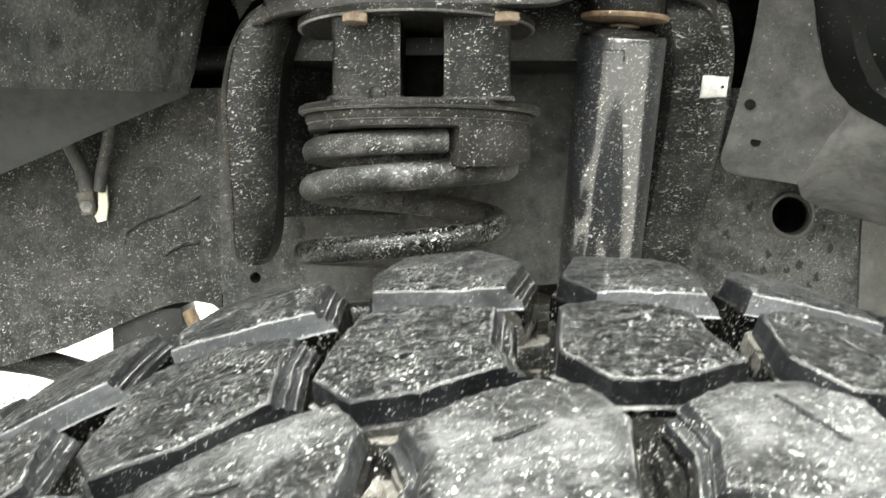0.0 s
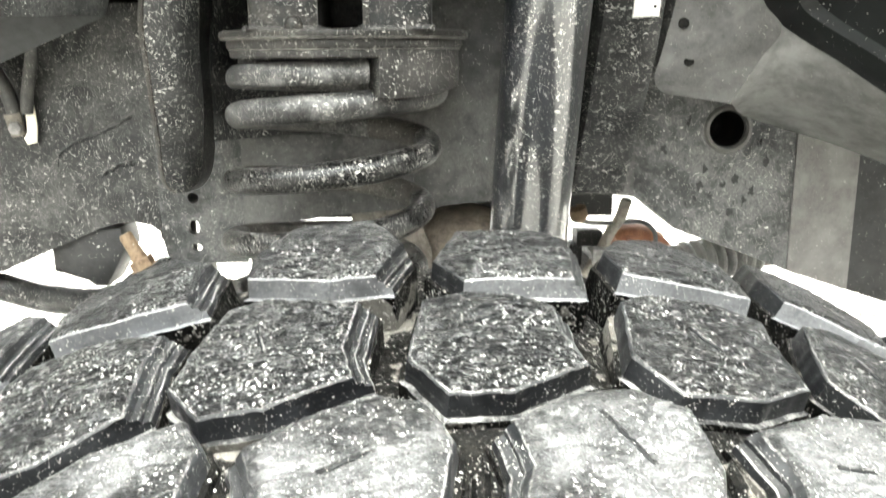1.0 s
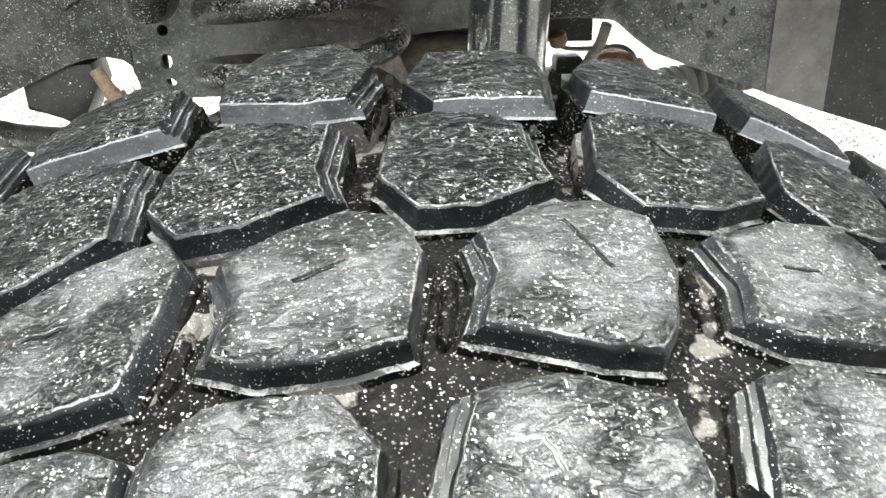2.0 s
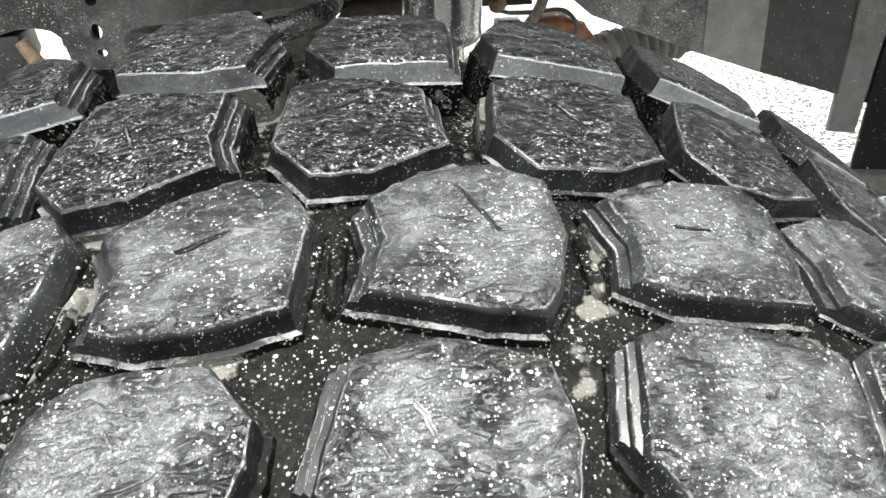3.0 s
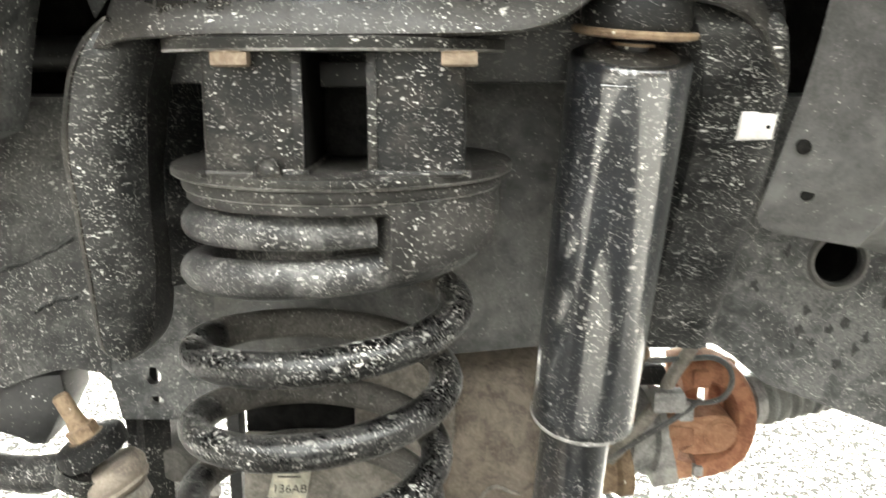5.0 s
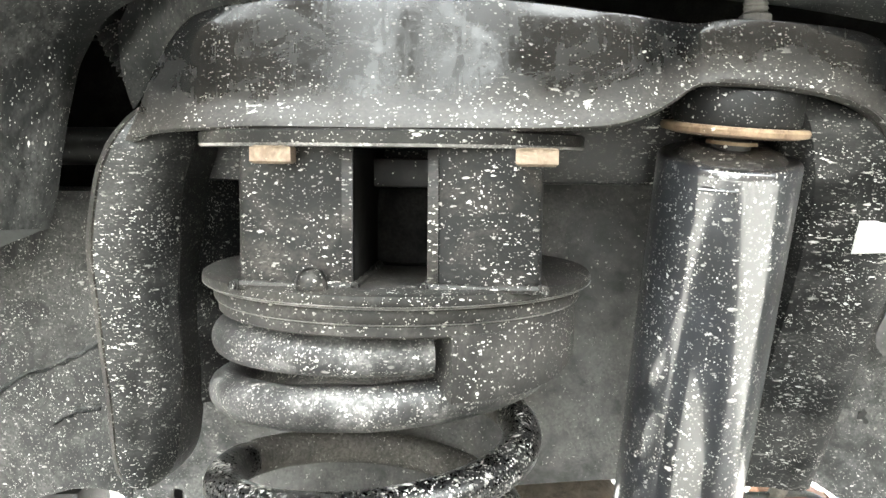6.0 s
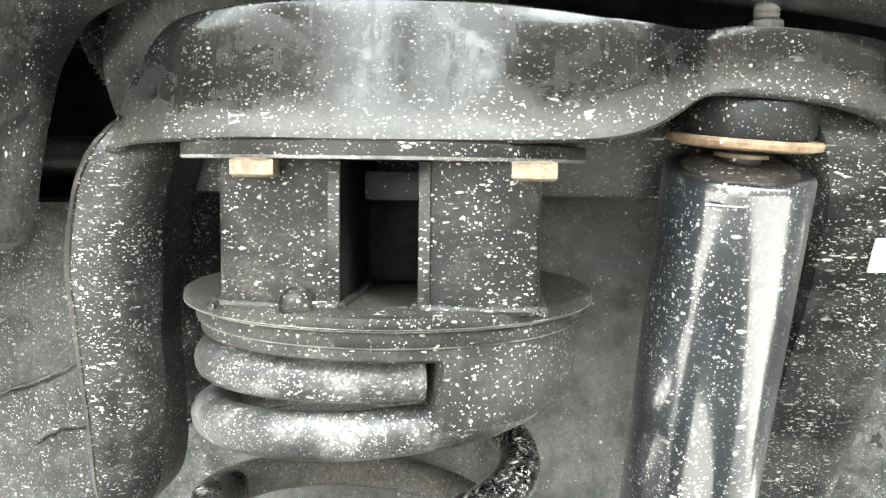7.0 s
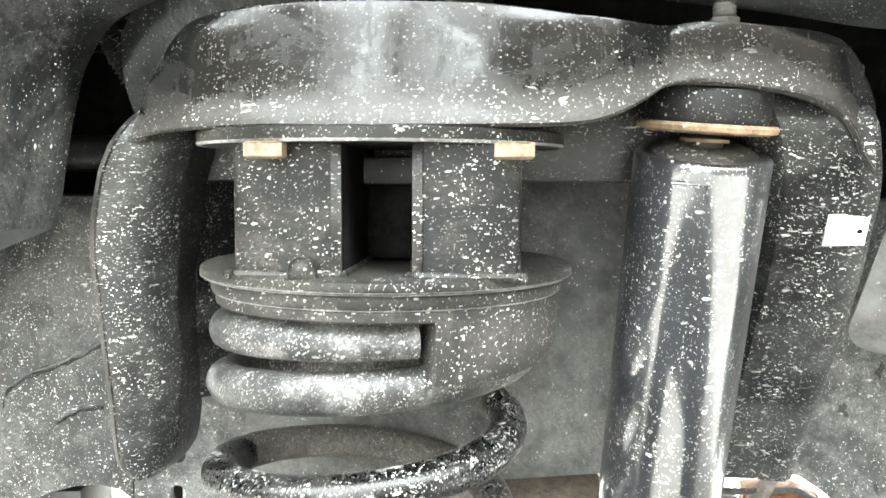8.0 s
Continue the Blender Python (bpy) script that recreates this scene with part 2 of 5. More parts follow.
FLANGE = muddy("dusty_flange_paint", (0.006, 0.0058, 0.0055), 0.45, share=0.12, scale=460.0, dust=0.34, dust_color=(0.10, 0.092, 0.08), scratch=0.25, dust_from=0.48, specular=0.3)
BEAM = muddy("beam_paint", (0.003, 0.0031, 0.0032), 0.13, share=0.16, scale=400.0, dust=0.3, dust_color=(0.13, 0.118, 0.102), specular=0.42, stretch=(0.8, 1.0, 1.3), dust_from=0.60, bump=0.10, edge=True)
LIP = muddy("dusty_lip_paint", (0.005, 0.0049, 0.0048), 0.36, share=0.22, scale=330.0, dust=0.5, dust_color=(0.13, 0.118, 0.102), stretch=(0.6, 1.0, 1.3), dust_from=0.46, scratch=0.3, specular=0.3)
SHOCK = muddy("shock_paint", (0.012, 0.0132, 0.0158), 0.30, share=0.30, scale=310.0, dust=0.05, dust_color=(0.10, 0.102, 0.107), scratch=0.15, bump=0.03, dust_from=0.56, specular=0.6, uneven=0.02, coat=1.0)
SHOCK.node_tree.nodes["Principled BSDF"].inputs["Coat IOR"].default_value = 1.75
SHOCK.node_tree.nodes["Principled BSDF"].inputs["Coat Roughness"].default_value = 0.10
LEG = muddy("leg_paint", (0.005, 0.0053, 0.0055), 0.32, share=0.24, scale=400.0, dust=0.4, dust_color=(0.10, 0.099, 0.095), stretch=(0.7, 1.0, 1.2), scratch=0.3, specular=0.35, dust_from=0.50)
COIL = muddy("coil_paint", (0.0025, 0.0025, 0.0027), 0.28, share=0.42, scale=300.0, dust=0.22, dust_color=(0.15, 0.147, 0.14), dust_from=0.53, scratch=0.4, specular=0.4)
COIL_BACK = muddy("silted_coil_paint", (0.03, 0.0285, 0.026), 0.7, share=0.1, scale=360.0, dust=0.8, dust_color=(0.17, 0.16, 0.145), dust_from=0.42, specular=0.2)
COIL_DUSTY = muddy("dusty_coil_paint", (0.022, 0.022, 0.0222), 0.4, share=0.3, scale=420.0, dust=0.9, dust_color=(0.23, 0.227, 0.219), dust_from=0.50, scratch=0.4, specular=0.4)
ISOLATOR = muddy("isolator_rubber", (0.013, 0.0124, 0.0118), 0.5, share=0.12, scale=360.0, dust=0.52, dust_color=(0.11, 0.103, 0.095), dust_from=0.48, scratch=0.3, specular=0.3)
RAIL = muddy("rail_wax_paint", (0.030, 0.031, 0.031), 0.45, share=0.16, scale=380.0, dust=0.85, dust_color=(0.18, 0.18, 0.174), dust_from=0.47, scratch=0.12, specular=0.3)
# same paint as RAIL, its dimmer light at the front put into the colour
RAIL_DIM = muddy("rail_dim_paint", (0.016, 0.0165, 0.0165), 0.5, share=0.26, scale=330.0, dust=0.75, dust_color=(0.14, 0.138, 0.131), dust_from=0.48, scratch=0.1, specular=0.3)
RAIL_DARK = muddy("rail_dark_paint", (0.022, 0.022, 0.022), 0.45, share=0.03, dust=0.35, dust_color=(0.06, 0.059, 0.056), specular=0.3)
WEB = muddy("dusty_web_paint", (0.065, 0.065, 0.063), 0.5, share=0.05, dust=0.8, dust_color=(0.19, 0.186, 0.178), dust_from=0.48, specular=0.3)
PATCH = muddy("bracket_paint", (0.115, 0.112, 0.107), 0.5, share=0.02, dust=0.6, dust_color=(0.16, 0.15, 0.14), dust_from=0.4)
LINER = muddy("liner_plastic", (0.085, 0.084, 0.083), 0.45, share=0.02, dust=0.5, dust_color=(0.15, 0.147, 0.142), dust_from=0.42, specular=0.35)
# the liner's plastic again, with light bounced off the ground put into the colour
LINER_LIT = muddy("liner_lit_plastic", (0.19, 0.189, 0.185), 0.45, share=0.02, dust=0.4, dust_color=(0.22, 0.216, 0.208), dust_from=0.42, specular=0.35)
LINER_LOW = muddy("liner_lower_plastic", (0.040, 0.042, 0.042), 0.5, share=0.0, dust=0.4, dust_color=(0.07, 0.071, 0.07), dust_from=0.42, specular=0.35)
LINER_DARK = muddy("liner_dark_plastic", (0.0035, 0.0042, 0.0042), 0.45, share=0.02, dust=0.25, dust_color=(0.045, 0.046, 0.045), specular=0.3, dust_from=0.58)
FLAP = muddy("flap_plastic", (0.006, 0.0068, 0.0068), 0.45, share=0.09, scale=600.0, dust=0.7, dust_color=(0.10, 0.10, 0.096), specular=0.25, dust_from=0.48, stretch=(1.0, 1.0, 0.4))
# near black in place of shade: hole insides, gaps and the underside
VOID = muddy("shade_black", (0.004, 0.004, 0.004), 0.8, share=0.0, dust=0.05, specular=0.08)
BROWN = rust("dusty_cast_iron", (0.22, 0.185, 0.15), (0.10, 0.082, 0.066), 0.85)
BEIGE = rust("dry_mud_metal", (0.27, 0.248, 0.215), (0.12, 0.108, 0.093), 0.9)
CAST = rust("dusty_grey_casting", (0.10, 0.095, 0.086), (0.035, 0.033, 0.030), 0.8)
CAST_DARK = rust("dusty_black_tube", (0.060, 0.055, 0.047), (0.018, 0.017, 0.016), 0.6)
RUST = rust("red_rust", (0.36, 0.165, 0.092), (0.19, 0.075, 0.042), 0.85)
RUST_PALE = rust("tan_rust", (0.42, 0.235, 0.145), (0.25, 0.115, 0.065), 0.85)
OCHRE = rust("ochre_washer", (0.22, 0.158, 0.10), (0.10, 0.064, 0.038), 0.75, 0.15)
BOLT = rust("tan_bolt", (0.20, 0.158, 0.115), (0.10, 0.066, 0.042), 0.7, 0.15)
GREY_METAL = rust("grey_metal", (0.36, 0.35, 0.335), (0.14, 0.138, 0.135), 0.6)
BUSH = muddy("bush_rubber", (0.005, 0.005, 0.005), 0.6, share=0.14, dust=0.2, dust_color=(0.08, 0.077, 0.072), specular=0.25)
BOOT = muddy("boot_rubber", (0.12, 0.12, 0.116), 0.6, share=0.05, dust=0.8, dust_color=(0.34, 0.335, 0.32), dust_from=0.4)
WHITE = muddy("white_plastic", (0.55, 0.54, 0.52), 0.4, share=0.0, dust=0.2, dust_color=(0.35, 0.33, 0.29), bump=0.05)
PAPER = muddy("tag_paper", (0.66, 0.62, 0.50), 0.6, share=0.0, dust=0.4, dust_color=(0.45, 0.40, 0.3), bump=0.05)
INK = muddy("ink", (0.06, 0.055, 0.05), 0.6, share=0.0, dust=0.1)
WIRE = muddy("wire_sleeve", (0.06, 0.06, 0.058), 0.6, share=0.1, dust=0.5)
CHIP = muddy("chipped_edge", (0.11, 0.107, 0.102), 0.5, share=0.5, scale=500.0, dust=0.95, dust_color=(0.55, 0.54, 0.51), dust_from=0.48, scratch=0.6)
# dark tone of the added wall, low so that it reflects as dark
WALL_STAND_IN = muddy("dark_wall_tone", (0.030, 0.027, 0.024), 0.9, share=0.0, dust=0.3, dust_color=(0.05, 0.046, 0.04), stretch=(6, 1, 0.4), specular=0.1)
GROUND = gravel_ground()


# ---------------------------------------------------------------- mesh tools
V = Vector


def thing(name, at, label, category, group="", kind=""):
    ob = new(name)
    ob.location = at
    ob.empty_display_size = 0.02
    return tagged(ob, label, category, group, kind)


def base_of(ob):
    """World place of the origin of a thing or part that is only shifted."""
    place = V((0, 0, 0))
    while ob:
        place = place + ob.location
        ob = ob.parent
    return place


def part(name, bm, material, parent=None, label="", smooth=40):
    bmesh.ops.recalc_face_normals(bm, faces=bm.faces)
    me = bpy.data.meshes.new(name)
    bm.to_mesh(me)
    bm.free()
    me.materials.append(material)
    if smooth:
        me.shade_smooth()
        me.set_sharp_from_angle(angle=radians(smooth))
    ob = new(name, me)
    if parent:
        ob.parent = parent
        ob.location = -base_of(parent)
    return tagged(ob, label)


def spline(points, n):
    """n points along a Catmull-Rom curve through the given ones."""
    pts = [V(p) for p in points]
    pts = [2 * pts[0] - pts[1], *pts, 2 * pts[-1] - pts[-2]]
    out = []
    for i in range(n):
        s = i / (n - 1) * (len(pts) - 3)
        k = min(int(s), len(pts) - 4)
        t = s - k
        a, b, c, d = pts[k:k + 4]
        out.append(0.5 * (2 * b + (c - a) * t + (2 * a - 5 * b + 4 * c - d) * t * t + (3 * b - a - 3 * c + d) * t ** 3))
    return out


def sheet(rows, thick, rough=0.0):
    """A closed shell of that thickness over a grid of points; it thickens against its normals. rough: metres of unevenness."""
    bm = bmesh.new()
    h, w = len(rows), len(rows[0])
    grid = [[V(p) for p in row] for row in rows]
    if rough:
        for row in grid:
            for p in row:
                p += rough * noise.noise_vector(p * 28)
    normal = []
    for i in range(h):
        line = []
        for j in range(w):
            du = grid[min(i + 1, h - 1)][j] - grid[max(i - 1, 0)][j]
            dv = grid[i][min(j + 1, w - 1)] - grid[i][max(j - 1, 0)]
            line.append(du.cross(dv).normalized())
        normal.append(line)
    front = [[bm.verts.new(p) for p in row] for row in grid]
    back = [[bm.verts.new(grid[i][j] - thick * normal[i][j]) for j in range(w)] for i in range(h)]
    for i in range(h - 1):
        for j in range(w - 1):
            bm.faces.new((front[i][j], front[i][j + 1], front[i + 1][j + 1], front[i + 1][j]))
            bm.faces.new((back[i][j], back[i + 1][j], back[i + 1][j + 1], back[i][j + 1]))
    rim = [(0, j) for j in range(w)] + [(i, w - 1) for i in range(1, h)] + [(h - 1, j) for j in range(w - 2, -1, -1)] + [(i, 0) for i in range(h - 2, 0, -1)]
    for (a, b), (c, d) in zip(rim, rim[1:] + rim[:1]):
        bm.faces.new((front[a][b], back[a][b], back[c][d], front[c][d]))
    return bm


def slab(outline, axis, depth, bevel=0.0, bm=None):
    """A flat plate from an outline of 3D points, pushed along axis by depth, with bevelled rims."""
    bm = bm or bmesh.new()
    a = [bm.verts.new(V(p)) for p in outline]
    b = [bm.verts.new(V(p) + V(axis) * depth) for p in outline]
    fa, fb = bm.faces.new(a), bm.faces.new(list(reversed(b)))
    for i in range(len(a)):
        k = (i + 1) % len(a)
        bm.faces.new((a[i], b[i], b[k], a[k]))
    if bevel:
        edges = list(fa.edges) + list(fb.edges)
        bmesh.ops.bevel(bm, geom=edges, offset=bevel, segments=2, affect="EDGES", profile=0.5)
    return bm


def block(lo, hi, bevel=0.001, bm=None):
    x0, y0, z0 = lo
    x1, y1, z1 = hi
    return slab([(x0, y0, z0), (x1, y0, z0), (x1, y1, z0), (x0, y1, z0)], (0, 0, 1), z1 - z0, bevel, bm)


def rings(loops, bm=None, caps=True):
    """A skin over equal rings of points."""
    bm = bm or bmesh.new()
    made = [[bm.verts.new(p) for p in loop] for loop in loops]
    for one, two in zip(made, made[1:]):
        for i in range(len(one)):
            k = (i + 1) % len(one)
            bm.faces.new((one[i], one[k], two[k], two[i]))
    if caps:
        bm.faces.new(list(reversed(made[0])))
        bm.faces.new(made[-1])
    return bm


def frame_of(way):
    way = V(way).normalized()
    side = way.cross(V((0, 0, 1)) if abs(way.z) < 0.9 else V((1, 0, 0))).normalized()
    return way, side, way.cross(side)


def turned(base, way, profile, n=40, bm=None, caps=True):
    """A solid of revolution: profile rows are (distance along the axis, radius)."""
    way, side, up = frame_of(way)
    loops = []
    for d, r in profile:
        loops.append([V(base) + way * d + (side * math.cos(a) + up * math.sin(a)) * r for a in (2 * math.pi * i / n for i in range(n))])
    return rings(loops, bm, caps)


def pipe(path, radius, n=16, bm=None, wobble=0.0):
    """A round bar along a path; radius may be a number or a function of 0..1."""
    pts = [V(p) for p in path]
    loops, side = [], None
    for i, p in enumerate(pts):
        way = (pts[min(i + 1, len(pts) - 1)] - pts[max(i - 1, 0)]).normalized()
        if side is None:
            _, side, _ = frame_of(way)
        side = (side - way * side.dot(way)).normalized()
        up = way.cross(side)
        r = radius(i / (len(pts) - 1)) if callable(radius) else radius
        loops.append([p + (side * math.cos(a) + up * math.sin(a)) * (r + wobble * noise.noise(p * 90 + side * math.cos(a)))
                      for a in (2 * math.pi * k / n for k in range(n))])
    return rings(loops, bm)


def hexagon(base, way, radius, height, bm=None):
    return turned(base, way, [(0, radius * 0.97), (height * 0.08, radius), (height * 0.85, radius), (height, radius * 0.86)], 6, bm)


# ---------------------------------------------------------------- ground
bm = bmesh.new()
cells = [-400, -60, -15, -5, -2, 0, 1, 2, 3, 4, 6, 10, 20, 60, 400]
pts = [[bm.verts.new((x, y, 0.012 * noise.noise(V((x, y, 0)) * 0.7))) for x in cells] for y in cells]
for i in range(len(cells) - 1):
    for j in range(len(cells) - 1):
        bm.faces.new((pts[i][j], pts[i][j + 1], pts[i + 1][j + 1], pts[i + 1][j]))
tagged(part("ground", bm, GROUND), "pale grey gravel yard under the lifted vehicle", "ground", kind="structure")

# ---------------------------------------------------------------- tyre
TYRE_R, PITCHES = 0.42, 36
TYRE = Matrix.Translation((0.061, 0.25, 0.8821)) @ pose(0, 0, 0, 0, 0, 6.0) @ pose(0, 0, 0, 13.70, 0, 0) @ Matrix.Translation((0, 0, -TYRE_R))
DEEP = 0.0112


def crown(v):
    return TYRE_R - 1.6 * max(0.0, abs(v) - 0.06) ** 2


def groove(v):
    """Depth of the grooves, which open out towards the inner shoulder."""
    return DEEP + 0.017 * min(1.0, max(0.0, (v + 0.005) / 0.10))


def on_tyre(deg, v, down=0.0):
    r = crown(v) - down
    return V((r * math.sin(radians(deg)), v, r * math.cos(radians(deg))))


tyre = thing("tyre", TYRE.translation, "worn black mud-terrain tyre with dusty chunky tread", "tyre")
tyre.rotation_euler = TYRE.to_euler()


def tyre_part(name, bm, material, parent=tyre, label="", smooth=40):
    ob = part(name, bm, material, None, label, smooth)
    ob.parent = parent
    return ob


profile = [(-0.150, 0.27), (-0.168, 0.32), (-0.172, 0.36), (-0.160, 0.385), (-0.148, crown(-0.148) - DEEP)]
profile += [(v / 100, crown(v / 100) - groove(v / 100)) for v in range(-13, 14)]
profile += [(0.142, crown(0.142) - groove(0.142)), (0.152, 0.370), (0.165, 0.345), (0.162, 0.30), (0.15, 0.27)]
bm = turned((0, 0, 0), (0, 1, 0), profile, 140, caps=False)
bm.faces.ensure_lookup_table()
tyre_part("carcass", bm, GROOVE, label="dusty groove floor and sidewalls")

# corner outlines of the blocks: degrees round the wheel, metres across it; three shapes follow one another in each row
INNER = [[(-9.92, 0.080), (-9.89, 0.1012), (-7.94, 0.1377), (-3.27, 0.1352), (-1.68, 0.0977), (-3.30, 0.068), (-5.62, 0.068)],
         [(1.00, 0.061), (-0.30, 0.078), (1.48, 0.1105), (6.31, 0.115), (7.75, 0.1047), (6.77, 0.0642)],
         [(9.72, 0.073), (9.50, 0.0938), (11.04, 0.1131), (14.70, 0.1287), (17.60, 0.1062), (17.21, 0.0708), (13.26, 0.0703)]]
SECOND = [[(-12.46, 0.0159), (-11.69, 0.0375), (-10.50, 0.058), (-8.71, 0.0615), (-4.14, 0.0503), (-4.88, 0.0229), (-4.55, 0.0068), (-8.19, -0.0036), (-10.90, -0.0025)],
          [(-2.30, 0.0135), (-1.20, 0.0485), (0.80, 0.053), (3.39, 0.0512), (5.01, 0.043), (4.91, 0.0275), (5.50, 0.0082), (1.85, -0.0065), (-0.80, -0.0065)],
          [(7.55, 0.0136), (8.62, 0.0498), (10.24, 0.0576), (13.94, 0.0579), (16.55, 0.0506), (16.08, 0.0369), (15.95, 0.0076), (12.70, -0.005), (8.95, -0.006)]]
THIRD = [[(-8.90, -0.057), (-8.28, -0.0358), (-8.92, -0.0188), (-6.33, -0.0082), (-3.78, -0.0026), (-1.74, -0.0076), (-0.88, -0.0255), (-1.98, -0.061), (-4.34, -0.0646), (-7.38, -0.063)],
         [(0.72, -0.0578), (1.68, -0.037), (1.38, -0.0185), (3.75, -0.007), (6.90, -0.0029), (9.10, -0.0123), (9.00, -0.0375), (7.95, -0.059), (6.90, -0.0702), (4.82, -0.0686), (2.63, -0.0627)],
         [(11.15, -0.0575), (11.87, -0.040), (11.30, -0.0195), (15.40, -0.0055), (19.40, -0.0006), (20.40, -0.0144), (19.95, -0.0327), (18.70, -0.0622), (15.68, -0.064), (12.55, -0.0633)]]
OUTER = [[(-11.60, -0.1128), (-10.30, -0.079), (-8.90, -0.0729), (-7.20, -0.0725), (-4.65, -0.0752), (-3.20, -0.093), (-3.50, -0.1035), (-4.50, -0.118), (-5.10, -0.153), (-10.40, -0.153), (-10.90, -0.1195)],
         [(-1.72, -0.1128), (-0.10, -0.0798), (2.90, -0.0757), (6.40, -0.085), (6.75, -0.107), (6.00, -0.1235), (5.70, -0.153), (-0.60, -0.153), (-1.05, -0.1185)],
         [(8.64, -0.1118), (9.90, -0.0785), (11.60, -0.0732), (17.05, -0.0766), (18.60, -0.083), (17.80, -0.1105), (17.00, -0.125), (16.70, -0.153), (9.80, -0.153), (9.45, -0.1245)]]
# the sides that fall in steps, and the knife cuts in each shape
STEPPED = {"inner": ((4,), (4,), (), (4,), (4,), (4,)), "second": ((4, 5), (4,), (), (4, 5), (4,), (4, 5)), "third": ((0, 1),) * 6, "outer": ((0,),) * 6}
CUTS = {"inner": ((), (), ()), "second": (((-8.90, 0.0400), (-8.40, 0.0240)), ((0.45, 0.0305), (2.10, 0.0350)), ((11.30, 0.0345), (12.20, 0.0200))),
        "third": (((-5.90, -0.0352), (-3.90, -0.0295)), ((4.90, -0.0165), (6.10, -0.0395)), ((13.80, -0.0345), (15.60, -0.0335))),
        "outer": (((-7.20, -0.0960), (-7.60, -0.0900)), ((1.60, -0.0950), (2.00, -0.1050)), ((13.60, -0.1000), (14.30, -0.0960)))}
BLOCKS = {"inner": INNER, "second": SECOND, "third": THIRD, "outer": OUTER}
UNIT = TYRE_R * math.pi / 180


def grown(outline, out):
    """The outline with each side moved outwards by its own distance in metres."""
    pts = [V((a * UNIT, v)) for a, v in outline]
    count = len(pts)
    lines = []
    for i in range(count):
        e = (pts[(i + 1) % count] - pts[i]).normalized()
        lines.append((pts[i] + V((-e.y, e.x)) * out[i], e))
    res = []
    for i in range(count):
        (p, d), (q, e) = lines[i - 1], lines[i]
        det = d.x * e.y - d.y * e.x
        r = q.copy() if abs(det) < 0.05 else p + d * (((q.x - p.x) * e.y - (q.y - p.y) * e.x) / det)
        res.append((r.x / UNIT, r.y))
    return res


# depth below the tread, a side's distance outwards, the same on a side with one and with two steps, material of the band that ends there
BANDS = [(0.0002, -0.0026, -0.0026, -0.0026, 0), (0.0006, -0.0011, -0.0010, -0.0010, 0), (0.0009, -0.0006, -0.0005, -0.0005, 2), (0.0014, 0.0000, 0.0000, 0.0000, 1), (0.0036, 0.0003, 0.0010, 0.0007, 1),
         (0.0040, 0.0003, 0.0013, 0.0025, 1), (0.0044, 0.0004, 0.0016, 0.0029, 2), (0.0058, 0.0005, 0.0018, 0.0033, 1), (0.0062, 0.0005, 0.0043, 0.0051, 1),
         (0.0066, 0.0006, 0.0049, 0.0055, 2), (0.0088, 0.0009, 0.0056, 0.0061, 1), (0.0091, 0.0028, 0.0066, 0.0068, 2), (0.0128, 0.0038, 0.0072, 0.0074, 1)]
SIDES = 11
INSET = [0.05, 0.12, 0.19, 0.26, 0.33, 0.40, 0.47, 0.54, 0.61, 0.68, 0.75, 0.82, 0.88, 0.93, 0.97]


def torn_height(row, a, v, seed):
    """Unevenness of a worn tread face: ragged ridges round the wheel towards the vehicle, soft dents on the outer rows."""
    p = V((a * UNIT, v, seed * 0.37))
    ridge = noise.ridged_multi_fractal(V((p.x * 75, p.y * 190, p.z)), 0.9, 2.1, 3, 0.9, 2.0) - 1.0
    dents = noise.noise(p * 95) + 0.5 * noise.noise(p * 230)
    if row in ("inner", "second"):
        return 0.00075 * ridge + 0.0005 * dents
    return 0.00016 * ridge + 0.00060 * dents


